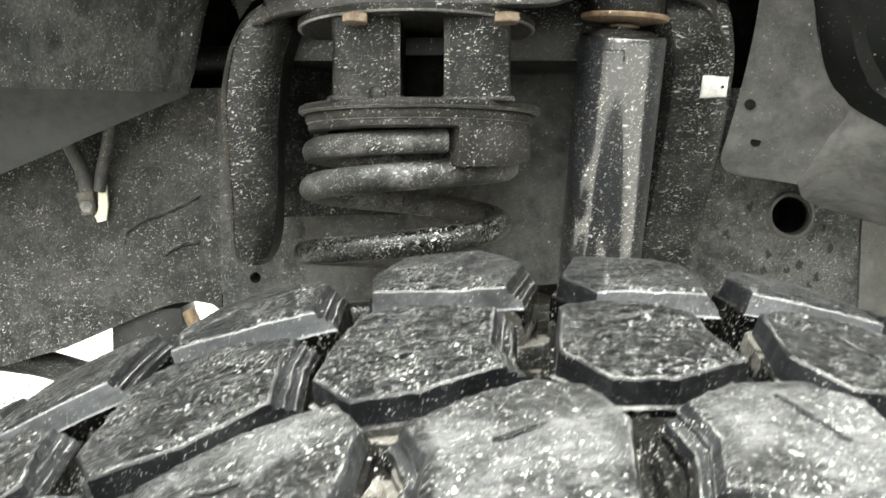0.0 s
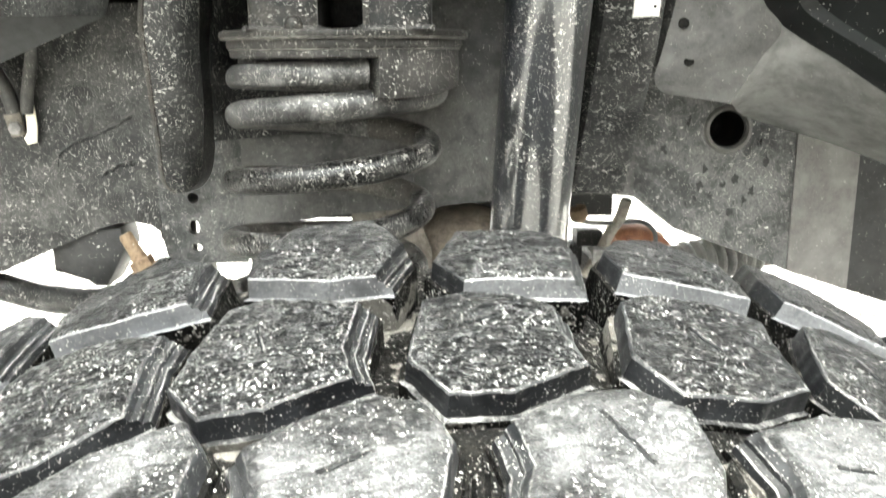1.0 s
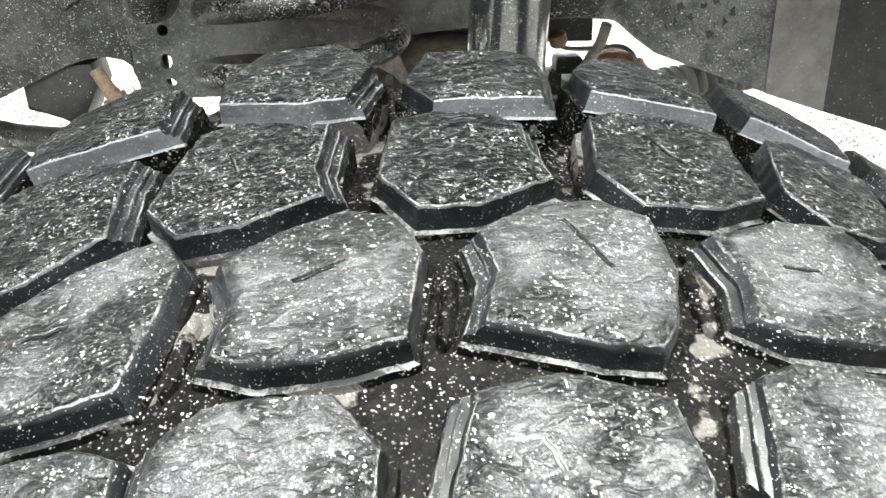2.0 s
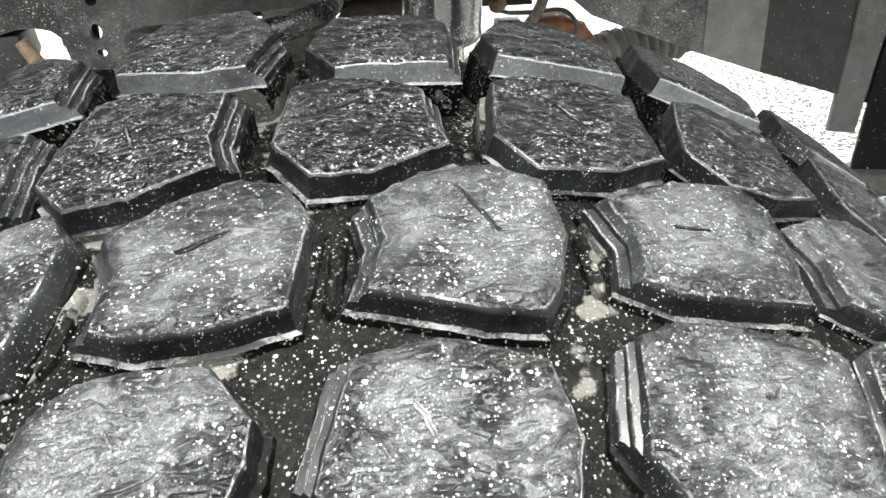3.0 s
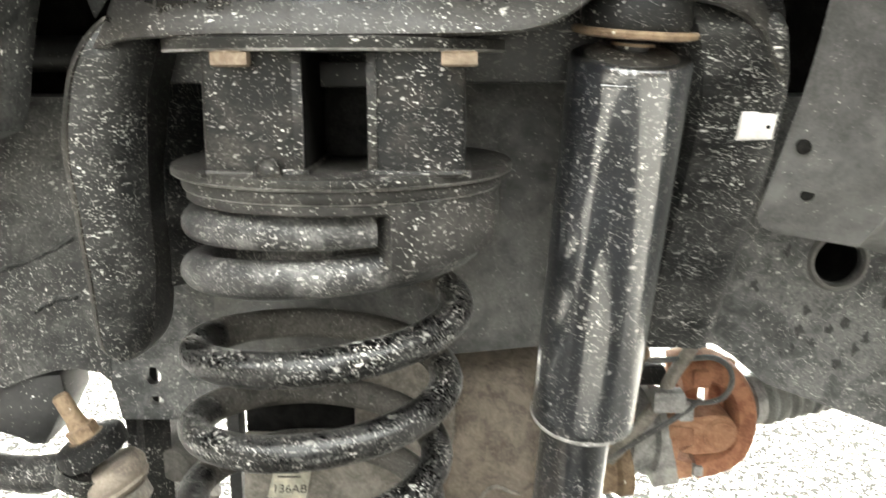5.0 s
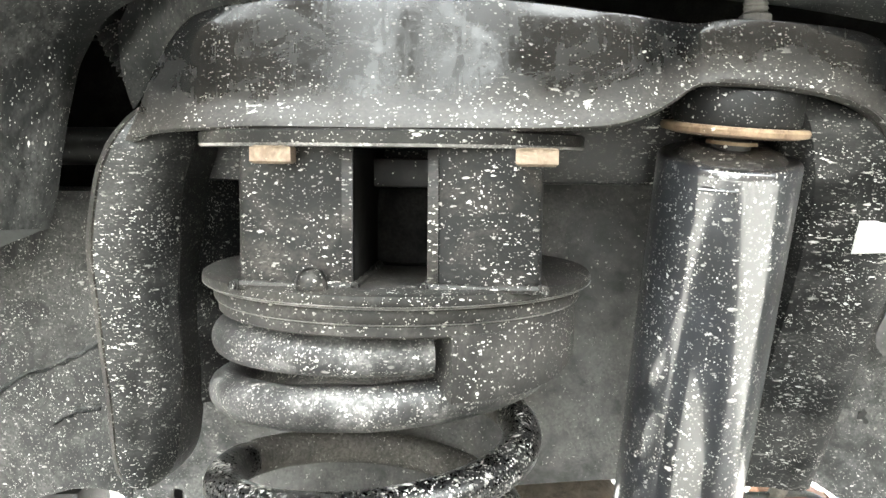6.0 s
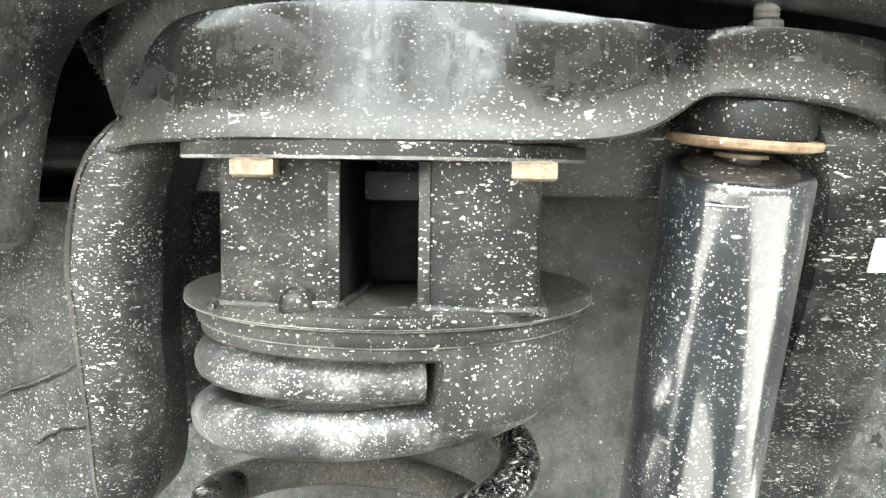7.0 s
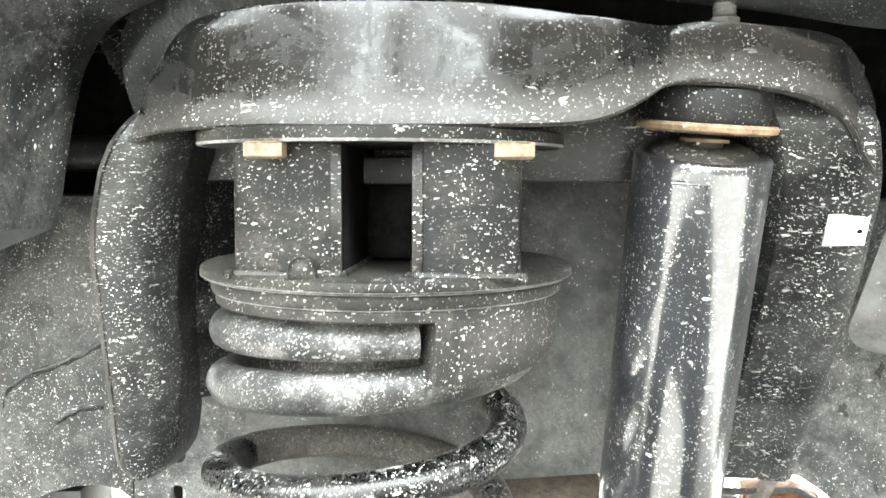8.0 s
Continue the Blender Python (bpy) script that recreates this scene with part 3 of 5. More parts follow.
def tread_block(row, shape, seed):
    outline, steps = BLOCKS[row][shape % 3], STEPPED[row][shape]
    if row == "third" and shape == 5:
        outline = [(a - 0.09 * (a - 11.0), v) for a, v in outline]
    shape %= 3
    fall = 2 if row == "third" else 3

    def walled(loop):
        return [(p[0] + (q[0] - p[0]) * s / SIDES, p[1] + (q[1] - p[1]) * s / SIDES) for p, q in zip(loop, loop[1:] + loop[:1]) for s in range(SIDES)]

    bm = bmesh.new()
    from_rim = bm.verts.layers.float.new("from_rim")
    loops, bands = [], []
    rim = walled(grown(outline, [-0.0030] * len(outline)))
    middle = (sum(p[0] for p in rim) / len(rim), sum(p[1] for p in rim) / len(rim))
    for f in INSET:
        pts = []
        for a, v in rim:
            a, v = middle[0] + (a - middle[0]) * f, middle[1] + (v - middle[1]) * f
            pts.append(bm.verts.new(on_tyre(a, v, -torn_height(row, a, v, seed) * min(1.0, (1.02 - f) * 7))))
            pts[-1][from_rim] = min(1.0, (1 - f) / 0.34)
        loops.append(pts)
        bands.append((0.0, 0))
    for band in BANDS:
        down = band[0]
        if band is BANDS[-1] and row in ("inner", "second"):
            down += 0.022
        if row in ("third", "outer") and down < 0.002:
            down *= 1.9
        pts = []
        for a, v in walled(grown(outline, [band[fall] if i in steps else band[1] for i in range(len(outline))])):
            torn = 0.0006 * noise.noise_vector(V((a * UNIT, v, down * 0.4 + seed)) * 210)
            a, v = a + torn.x / UNIT, v + torn.y
            chip = 0.0006 * noise.noise(V((a * 3, v * 400, seed))) if down < 0.002 else 0.0003 * noise.noise(V((a * 2, v * 300, seed)))
            pts.append(bm.verts.new(on_tyre(a, v, down + chip)))
        loops.append(pts)
        bands.append((down, band[4]))
    for one, two, (down, slot) in zip(loops, loops[1:], bands[1:]):
        for i in range(len(one)):
            k = (i + 1) % len(one)
            side = i // SIDES
            use = 1 if slot == 2 and 0.003 < down < 0.008 and side not in steps else slot
            # the foot ledge is painted lit on the front sides only
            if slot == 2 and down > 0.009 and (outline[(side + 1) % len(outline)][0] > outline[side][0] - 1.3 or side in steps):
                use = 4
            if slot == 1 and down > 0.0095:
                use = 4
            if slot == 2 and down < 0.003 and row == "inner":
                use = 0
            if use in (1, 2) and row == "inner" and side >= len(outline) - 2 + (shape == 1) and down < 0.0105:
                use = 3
            bm.faces.new((one[i], one[k], two[k], two[i])).material_index = use
    bm.faces.new(list(reversed(loops[0])))
    if CUTS[row][shape]:
        (a0, v0), (a1, v1) = CUTS[row][shape]
        side = V((-(v1 - v0), (a1 - a0) * UNIT)).normalized()
        for off, wide, high, slot in ((0.0, 0.0005, 0.0003, 1), (0.0008, 0.0003, 0.0006, 2)):
            top, foot = [], []
            for w in (-wide, wide):
                for i in range(9):
                    s = i / 8
                    bend = 0.0012 * noise.noise(V((s * 3, seed, 0))) + off + w * math.sin(math.pi * min(0.96, max(0.04, s))) ** 0.5
                    a, v = a0 + (a1 - a0) * s + side.x * bend / UNIT, v0 + (v1 - v0) * s + side.y * bend
                    top.append(bm.verts.new(on_tyre(a, v, -high - torn_height(row, a, v, seed) * 0.6)))
                    foot.append(bm.verts.new(on_tyre(a, v, 0.003)))
            for i in range(8):
                for quad in ((top[i], top[i + 1], top[i + 10], top[i + 9]), (top[i], foot[i], foot[i + 1], top[i + 1]), (top[i + 9], top[i + 10], foot[i + 10], foot[i + 9])):
                    bm.faces.new(quad).material_index = slot
    return bm


def mesh_of(name, bm, material):
    bmesh.ops.recalc_face_normals(bm, faces=bm.faces)
    me = bpy.data.meshes.new(name)
    bm.to_mesh(me)
    bm.free()
    for one in material:
        me.materials.append(one)
    me.shade_smooth()
    me.set_sharp_from_angle(angle=radians(28))
    return me


for number, row in enumerate(BLOCKS):
    face = TREAD if row in ("inner", "second") else TREAD_FILM
    shapes = [mesh_of("tread_block", tread_block(row, k, 10 * number + k), (face, WALL, WORN_LIT, WALL_DUSTY, GROOVE)) for k in range(6)]
    for i in range(PITCHES // 3):
        for k in range(3):
            ob = new("tread_block", shapes[k + 3 * (i % 2)])
            ob.parent = tyre
            ob.rotation_euler = (0, radians(i * 1080 / PITCHES), 0)

# low bars that throw stones out of the cross grooves, and worn lips of silt beside them
ejectors = []
for k, (a0, v0, a1, v1) in enumerate(((-10.0, -0.030, -10.9, -0.060), (0.15, -0.026, -0.65, -0.058), (10.25, -0.026, 9.85, -0.056))):
    loops = []
    for i in range(13):
        s = i / 12
        w = 0.0021 * min(1.0, 8 * s, 8 * (1 - s)) + 0.0003
        wave = 0.0006 * noise.noise(V((s * 5, k, 0)))
        loops.append([on_tyre(a0 + (a1 - a0) * s + (x * w + wave) / UNIT, v0 + (v1 - v0) * s, d) for x, d in ((-1.5, 0.0135), (-1.0, 0.0090), (-0.4, 0.0080), (0.4, 0.0080), (1.0, 0.0090), (1.5, 0.0135))])
    ejectors.append(mesh_of("stone_ejector", rings(loops), (GROOVE,)))
for i in range(PITCHES // 3):
    for me in ejectors:
        ob = new("stone_ejector", me)
        ob.parent = tyre
        ob.rotation_euler = (0, radians(i * 1080 / PITCHES), 0)

# ---------------------------------------------------------------- coil spring and its spacer
SPRING = (-0.0175, 0.681)
WIRE_R, COIL_R = 0.0101, 0.0762
TURNS = [0.961, 0.9380, 0.8885, 0.8385, 0.786, 0.748, 0.668, 0.640]


def coil_height(turn):
    k = min(int(turn), len(TURNS) - 2)
    pts = [TURNS[0] + 0.012, *TURNS, TURNS[-1] - 0.012]
    a, b, c, d = pts[k:k + 4]
    t = turn - k
    return 0.5 * (2 * b + (c - a) * t + (2 * a - 5 * b + 4 * c - d) * t * t + (3 * b - a - 3 * c + d) * t ** 3)


def coil_point(turn):
    phi = 2 * math.pi * turn
    z = coil_height(turn)
    return V((-0.0235 - 0.12 * (0.96 - z) - COIL_R * math.sin(phi), 0.688 + 0.12 * (0.96 - z) - COIL_R * math.cos(phi), z))


coil_spring = thing("coil_spring", (*SPRING, 0.69), "black coil spring caked with dried mud specks", "spring")
bm = pipe([coil_point(1.55 + 5.33 * i / 330) for i in range(331)], WIRE_R, 18, wobble=0.0004)
coil = part("coil", bm, COIL, coil_spring)
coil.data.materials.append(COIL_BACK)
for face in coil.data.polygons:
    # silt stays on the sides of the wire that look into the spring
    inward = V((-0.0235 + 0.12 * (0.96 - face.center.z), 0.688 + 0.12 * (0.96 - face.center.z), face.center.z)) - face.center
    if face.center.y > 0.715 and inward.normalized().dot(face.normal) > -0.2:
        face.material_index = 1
bm = pipe([coil_point(0.44 + 1.11 * i / 70) for i in range(71)], WIRE_R, 18, wobble=0.0004)
part("top_turn", bm, COIL_DUSTY, coil_spring, "top turn pale with dried mud")
# the last half turn is ground flat below and cut square
loops = []
for i in range(41):
    turn = -0.056 + 0.5 * i / 40
    p = coil_point(turn)
    out = V((p.x + 0.0235, p.y - 0.688, 0)).normalized()
    flat = 0.2 + 0.8 * min(1.0, max(0.0, (turn - 0.2) / 0.2))
    loops.append([p + out * (WIRE_R * math.cos(b)) + V((0, 0, WIRE_R * math.sin(b) if b < math.pi else max(WIRE_R * math.sin(b), -WIRE_R * (0.62 + 0.38 * flat))))
                  for b in (2 * math.pi * k / 22 for k in range(22))])
part("ground_end", rings(loops), COIL_DUSTY, coil_spring, "square-cut flat-ground end of the wire")

isolator = thing("spring_isolator", (*SPRING, 0.945), "dusty black rubber isolator on top of the coil", "isolator")
cx, cy = SPRING
bm = turned((cx, cy, 0.9720), (0, 0, 1), [(0, 0.072), (0, 0.0850), (0.0012, 0.0863), (0.0052, 0.0865), (0.0060, 0.0873), (0.0075, 0.0885),
                                         (0.0115, 0.0887), (0.0128, 0.0880), (0.0128, 0.06)], 72, caps=False)
ring = part("ring", bm, ISOLATOR, isolator)
ob = part("mud_line", turned((cx, cy, 0.9776), (0, 0, 1), [(0, 0.084), (0, 0.0870), (0.0007, 0.0879), (0.0007, 0.084)], 80, caps=False), CHIP, None, "line of pale dried mud in the groove")
ob.parent = ring
# the cheek fills the gap beside the end of the coil
loops = []
for i in range(40):
    a = radians(-90 + 21 + (262 - 21) * i / 39)
    drop = 0.945 + 0.012 * min(1.0, max(0.0, i - 4) / 12)
    ring_pts = []
    for r, z in ((0.060, 0.973), (0.0862, 0.973), (0.0866, 0.970), (0.0866, drop + 0.003), (0.0858, drop), (0.060, drop + 0.003)):
        ring_pts.append(V((cx + r * math.cos(a), cy + r * math.sin(a), z)))
    loops.append(ring_pts)
bm = rings(loops)
part("cheek", bm, ISOLATOR, isolator)

spacer = thing("spring_spacer", (cx, cy, 0.985), "black steel lift spacer with two square tubes, mud-specked", "spacer")
bm = turned((cx, cy, 0.9848), (0, 0, 1), [(0, 0.05), (0, 0.0910), (0.0010, 0.0930), (0.0030, 0.0938), (0.0055, 0.0933), (0.0066, 0.0915), (0.0066, 0.05)], 80)
flange_plate = part("flange", bm, FLANGE, spacer)
for low, high, r0, r1 in ((0.9848, 0.9864, 0.0914, 0.0937),):
    ob = part("chipped_edge", turned((cx, cy, low), (0, 0, 1), [(0, r0 - 0.002), (0, r0), (high - low, r1), (high - low, r1 - 0.002)], 80, caps=False), CHIP, None, "paint chipped pale along the rim")
    ob.parent = flange_plate
bm = turned((-0.0195, 0.676, 1.0482), (0, 0, 1), [(0, 0.089), (0.0008, 0.0902), (0.0058, 0.0906), (0.0066, 0.0895)], 72)
top_plate = part("top_plate", bm, FLANGE, spacer)
ob = part("chipped_edge", turned((-0.0195, 0.676, 1.0481), (0, 0, 1), [(0, 0.088), (0, 0.0898), (0.0012, 0.0908), (0.0012, 0.088)], 80, caps=False), CHIP, None, "paint chipped pale along the rim")
ob.parent = top_plate


def square_tube(x0, x1, y0, y1, wall=0.004):
    """An upright box section, open above and below."""
    def loop(x0, x1, y0, y1, r, z):
        pts = []
        for cx_, cy_, a0 in ((x1 - r, y0 + r, -90), (x1 - r, y1 - r, 0), (x0 + r, y1 - r, 90), (x0 + r, y0 + r, 180)):
            pts += [V((cx_ + r * math.cos(radians(a0 + 30 * k)), cy_ + r * math.sin(radians(a0 + 30 * k)), z)) for k in range(4)]
        return pts
    z0, z1, w = 0.9905, 1.0480, wall
    return rings([loop(x0 + w, x1 - w, y0 + w, y1 - w, 0.002, z0), loop(x0, x1, y0, y1, 0.004, z0), loop(x0, x1, y0, y1, 0.004, z1),
                  loop(x0 + w, x1 - w, y0 + w, y1 - w, 0.002, z1), loop(x0 + w, x1 - w, y0 + w, y1 - w, 0.002, z0)], caps=False)


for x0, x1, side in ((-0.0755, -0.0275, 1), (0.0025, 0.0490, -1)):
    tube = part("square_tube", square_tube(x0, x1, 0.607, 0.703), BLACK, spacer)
    # inner sides painted near black for the shade between the tubes
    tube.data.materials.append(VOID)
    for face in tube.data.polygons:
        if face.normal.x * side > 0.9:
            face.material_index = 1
for x0, x1 in ((-0.0755, -0.0275), (0.0025, 0.0490)):
    path = [(x0 - 0.001, 0.700, 0.9916), (x0 - 0.001, 0.612, 0.9916), (x0 + 0.003, 0.6062, 0.9916), (x1 - 0.003, 0.6062, 0.9916), (x1 + 0.001, 0.612, 0.9916), (x1 + 0.001, 0.700, 0.9916)]
    part("weld_bead", pipe(spline(path, 70), lambda s: 0.0017 + 0.0004 * math.sin(s * 160) + 0.0012 * noise.noise(V((s * 9, x0, 0))), 8), FLANGE, spacer, "dusty weld bead")
part("cut_edge", block((-0.0320, 0.6055, 0.9918), (-0.0276, 0.6075, 1.0478), 0.0006), LIP, spacer)
part("cut_edge", block((0.0028, 0.6055, 0.9918), (0.0070, 0.6075, 1.0478), 0.0006), LIP, spacer)
# added black cylinder that stands for the deep shade between the tubes
part("bump_stop", turned((-0.0125, 0.694, 0.9914), (0, 0, 1), [(0, 0.020), (0.002, 0.0225), (0.030, 0.0225), (0.036, 0.019), (0.046, 0.019)], 32), VOID, spacer, "black cylinder added to darken the gap between the tubes")
part("cross_plate", block((-0.0275, 0.665, 1.030), (0.0025, 0.669, 1.0436), 0.0008), RAIL_DARK, spacer)
bm = turned((-0.043, 0.5985, 0.9914), (0, 0, 1), [(0, 0.0064), (0.003, 0.0064), (0.0056, 0.0056), (0.0076, 0.0040), (0.0086, 0.0018)], 24)
part("weld_nib", bm, BLACK, spacer)
for x, y in ((-0.0575, 0.5965), (0.0455, 0.5965)):
    bm = turned((x, y, 1.0482), (0, 0, -1), [(0, 0.0070), (0.0006, 0.0088)], 24)
    hexagon((x, y, 1.0477), (0, 0, -1), 0.0093, 0.0066, bm)
    part("bolt", bm, BOLT, spacer, "tan corroded hexagon bolt head")

# ---------------------------------------------------------------- shock absorber
TOP, LOW = V((0.1390, 0.6745, 1.0470)), V((0.1285, 0.733, 0.8040))
DOWN = (LOW - TOP).normalized()
LONG = (LOW - TOP).length - 0.0135
shock = thing("shock_absorber", LOW + DOWN * 0.2, "black mud-specked shock absorber with a rusty upper washer", "shock absorber")
bm = turned(TOP, DOWN, [(0.006, 0.012), (0.001, 0.020), (0.0, 0.0302), (0.0005, 0.0320), (0.0018, 0.0330), (0.005, 0.0333), (LONG - 0.008, 0.0334),
                        (LONG - 0.002, 0.0338), (LONG, 0.0330), (LONG, 0.029), (LONG - 0.03, 0.029)], 56)
dust_tube = part("dust_tube", bm, SHOCK, shock)
ob = part("rim", turned(TOP, DOWN, [(LONG - 0.0022, 0.0330), (LONG - 0.0020, 0.0342), (LONG + 0.0002, 0.0342), (LONG + 0.0004, 0.0325)], 56, caps=False), CHIP, None, "worn bright lower rim")
ob.parent = dust_tube
bm = turned(TOP + V((-0.0030, 0, 0)), DOWN, [(LONG - 0.05, 0.0232), (LONG + 0.14, 0.0236), (LONG + 0.16, 0.0232), (LONG + 0.165, 0.018)], 48)
part("reservoir_tube", bm, SHOCK, shock)
bm = turned(TOP - DOWN * 0.008, DOWN, [(0, 0.0085), (0.006, 0.0090), (0.0085, 0.0150), (0.013, 0.0215)], 28)
part("piston_neck", bm, RAIL_DARK, shock)
tilt = V((-0.06, 0.09, -1.0)).normalized()
bm = turned(TOP - DOWN * 0.0145, tilt, [(0, 0.020), (0.0004, 0.0325), (0.0018, 0.0335), (0.0040, 0.0328), (0.0052, 0.028), (0.0052, 0.01)], 48)
part("washer", bm, OCHRE, shock, "rusty ochre dished washer")
bm = turned(TOP - DOWN * 0.034, DOWN, [(0, 0.020), (0, 0.0262), (0.003, 0.0285), (0.016, 0.0292), (0.0195, 0.0275)], 44)
part("bush", bm, BUSH, shock, "black rubber bush")
bm = turned(V((0.1445, 0.664, 1.1030)), (0, 0, 1), [(0, 0.0105), (0.0016, 0.0108), (0.0022, 0.0095)], 28)
hexagon(V((0.1445, 0.664, 1.1050)), (0, 0, 1), 0.0072, 0.0045, bm)
bm = turned(V((0.1445, 0.664, 1.1100)), (0, 0, 1), [(k * 0.0010, 0.0050 if k % 2 else 0.0056) for k in range(24)], 20, bm)
part("top_stud", bm, CAST, shock, "dusty threaded stud and nut")
part("ochre_ring", turned(TOP - DOWN * 0.0055, tilt, [(-0.001, 0.008), (-0.001, 0.0115), (0.0006, 0.0118), (0.0006, 0.008)], 28), OCHRE, shock, "rusty lower ring")
loops = []
for d, r0 in ((-0.0035, 0.0125), (-0.0045, 0.0180), (-0.0020, 0.0228), (0.0012, 0.0262)):
    way, side, up = frame_of(DOWN)
    loops.append([TOP + way * (d + 0.0016 * noise.noise(V((3 * math.cos(b), 3 * math.sin(b), r0 * 90)))) + (side * math.cos(b) + up * math.sin(b)) * r0 for b in (2 * math.pi * k / 40 for k in range(40))])
part("crumpled_cap", rings(loops), LIP, shock, "crumpled black cap, mud-specked")
mark = TOP + DOWN * 0.016 + V((-0.012, -0.0334, 0.0))
bm = pipe([mark + V((-0.008, 0.0015, 0)), mark + V((0.008, -0.0008, -0.001)), mark + V((0.0082, -0.0008, -0.009))], 0.0008, 6)
part("stamped_mark", bm, SHOCK, shock)

# ---------------------------------------------------------------- suspension tower
tower = thing("suspension_tower", (0.03, 0.79, 0.85), "glossy black stamped suspension tower splashed with dried mud", "suspension tower")
COLUMNS = [  # x, lip y, lip z, top z
    (-0.150, 0.664, 1.0490, 1.0512), (-0.144, 0.658, 1.0502, 1.0535),     (-0.138, 0.651, 1.0512, 1.0575), (-0.130, 0.643, 1.0525, 1.068), (-0.120, 0.635, 1.0535, 1.084), (-0.107, 0.626, 1.0540, 1.098),
    (-0.092, 0.618, 1.0543, 1.1045), (-0.06, 0.608, 1.0548, 1.108), (-0.02, 0.603, 1.0545, 1.1085), (0.02, 0.602, 1.0545, 1.107),
    (0.05, 0.605, 1.0550, 1.105), (0.075, 0.611, 1.0565, 1.1025), (0.0905, 0.617, 1.0610, 1.1015), (0.1025, 0.626, 1.0675, 1.101),
    (0.1145, 0.635, 1.0748, 1.1015), (0.130, 0.638, 1.0755, 1.104), (0.155, 0.641, 1.0738, 1.103), (0.176, 0.645, 1.0705, 1.1015),
    (0.192, 0.649, 1.0645, 1.0985), (0.2025, 0.654, 1.055, 1.0925), (0.2105, 0.659, 1.043, 1.084), (0.2170, 0.664, 1.036, 1.070)]
dense = list(zip(spline([(c[0], c[1], c[2]) for c in COLUMNS], 90), spline([(c[0], c[3], 0) for c in COLUMNS], 90)))
rows = []
for lip, top in dense:
    x, y, z, zt = lip.x, lip.y, lip.z, top.y
    h = max(0.004, zt - z)
    k = min(1.0, h / 0.055)
    ridge = 0.0005 * math.sin(x * 95) * k
    rows.append([V((x, y + 0.030, z + 0.004)), V((x, y + 0.006, z + 0.0002)), V((x, y + 0.001, z + 0.0002)), V((x, y, z + 0.0014)),
                 V((x, y + 0.0008, z + 0.0030 * k)), V((x, y + 0.0036 * k, z + 0.0080 * k)), V((x, y + 0.0044 * k + ridge * 0.4, z + 0.0155 * k)),
                 V((x, y + 0.0046 * k + ridge, z + 0.55 * h)), V((x, y + 0.0048 * k + ridge, z + 0.78 * h)), V((x, y + 0.0051 * k + ridge * 0.5, zt - 0.0014 * k)),
                 V((x, y + 0.0056 * k, zt - 0.0004 * k)), V((x, y + 0.0070, zt)), V((x, y + 0.05, zt + 0.001)), V((x, 0.785, zt))])
beam = part("upper_beam", sheet(rows, 0.0022, 0.0003), BEAM, tower, "curved glossy black beam, dusty along its lower lip", smooth=60)
wear = beam.data.attributes.new("from_rim", "FLOAT", "POINT")
for k, vertex in enumerate(beam.data.vertices):
    lip = dense[k // len(rows[0]) % len(rows)][0]
    wear.data[k].value = min(1.0, max(0.0, (vertex.co.z - lip.z) / 0.036))

LEFT_LEG = [(1.070, -0.1325, -0.112), (1.064, -0.1410, -0.114), (1.058, -0.147, -0.116), (1.045, -0.155, -0.119), (1.03, -0.162, -0.124), (1.0, -0.1685, -0.130), (0.96, -0.1695, -0.133), (0.93, -0.1695, -0.135),
            (0.905, -0.1700, -0.138), (0.885, -0.1705, -0.142), (0.874, -0.1690, -0.147), (0.867, -0.163, -0.153)]
rows = []
for z, x0, x1 in spline(LEFT_LEG, 40):
    y = 0.654 + (1.058 - z) * 0.2 + max(0.0, z - 1.048) * 0.6
    w = x1 - x0
    rows.append([V((x0 + 0.002, y + 0.040, z)), V((x0, y + 0.012, z)), V((x0 + 0.001, y + 0.004, z)), V((x0 + 0.005, y, z)), V((x0 + 0.4 * w, y - 0.001, z)),
                 V((x1 - 0.35 * w, y + 0.001, z)), V((x1 - 0.14 * w, y + 0.005, z)), V((x1, y + 0.014, z)), V((x1 + 0.001, y + 0.030, z)), V((x1 + 0.001, y + 0.046, z))])
rows = rows[::-1]
leg = part("leg", sheet([row[3:8] for row in rows], 0.0025, 0.0012), LEG, tower, "leg splashed with mud dashes")
for name, a, b, text in (("rolled_edge", 0, 4, "dusty rolled edge"), ("inner_return", 7, 10, "dusty turned-in side")):
    ob = part(name, sheet([row[a:b] for row in rows], 0.0025, 0.0012), LIP if a == 0 else LEG, None, text)
    ob.parent = leg
RIGHT_LEG = [(1.084, 0.1985, 0.680), (1.075, 0.2060, 0.673), (1.062, 0.2135, 0.664), (1.045, 0.2185, 0.669), (1.03, 0.2220, 0.676), (1.008, 0.2240, 0.688), (0.97, 0.2225, 0.704), (0.93, 0.2205, 0.725), (0.89, 0.2175, 0.744), (0.853, 0.2145, 0.763)]
rows = []
for z, x1, y in spline(RIGHT_LEG, 40):
    rows.append([V((x1 - 0.062, y + 0.085, z)), V((x1 - 0.056, y + 0.040, z)), V((x1 - 0.050, y + 0.012, z)), V((x1 - 0.042, y + 0.002, z)), V((x1 - 0.022, y + 0.001, z)),
                 V((x1 - 0.017, y + 0.0005, z)), V((x1 - 0.012, y - 0.003, z)), V((x1 - 0.003, y - 0.003, z)), V((x1, y - 0.001, z)), V((x1, y + 0.012, z)), V((x1, y + 0.04, z))])
part("leg", sheet(rows[::-1], 0.0025, 0.0008), LEG, tower, "leg with a raised flange")
inner = []
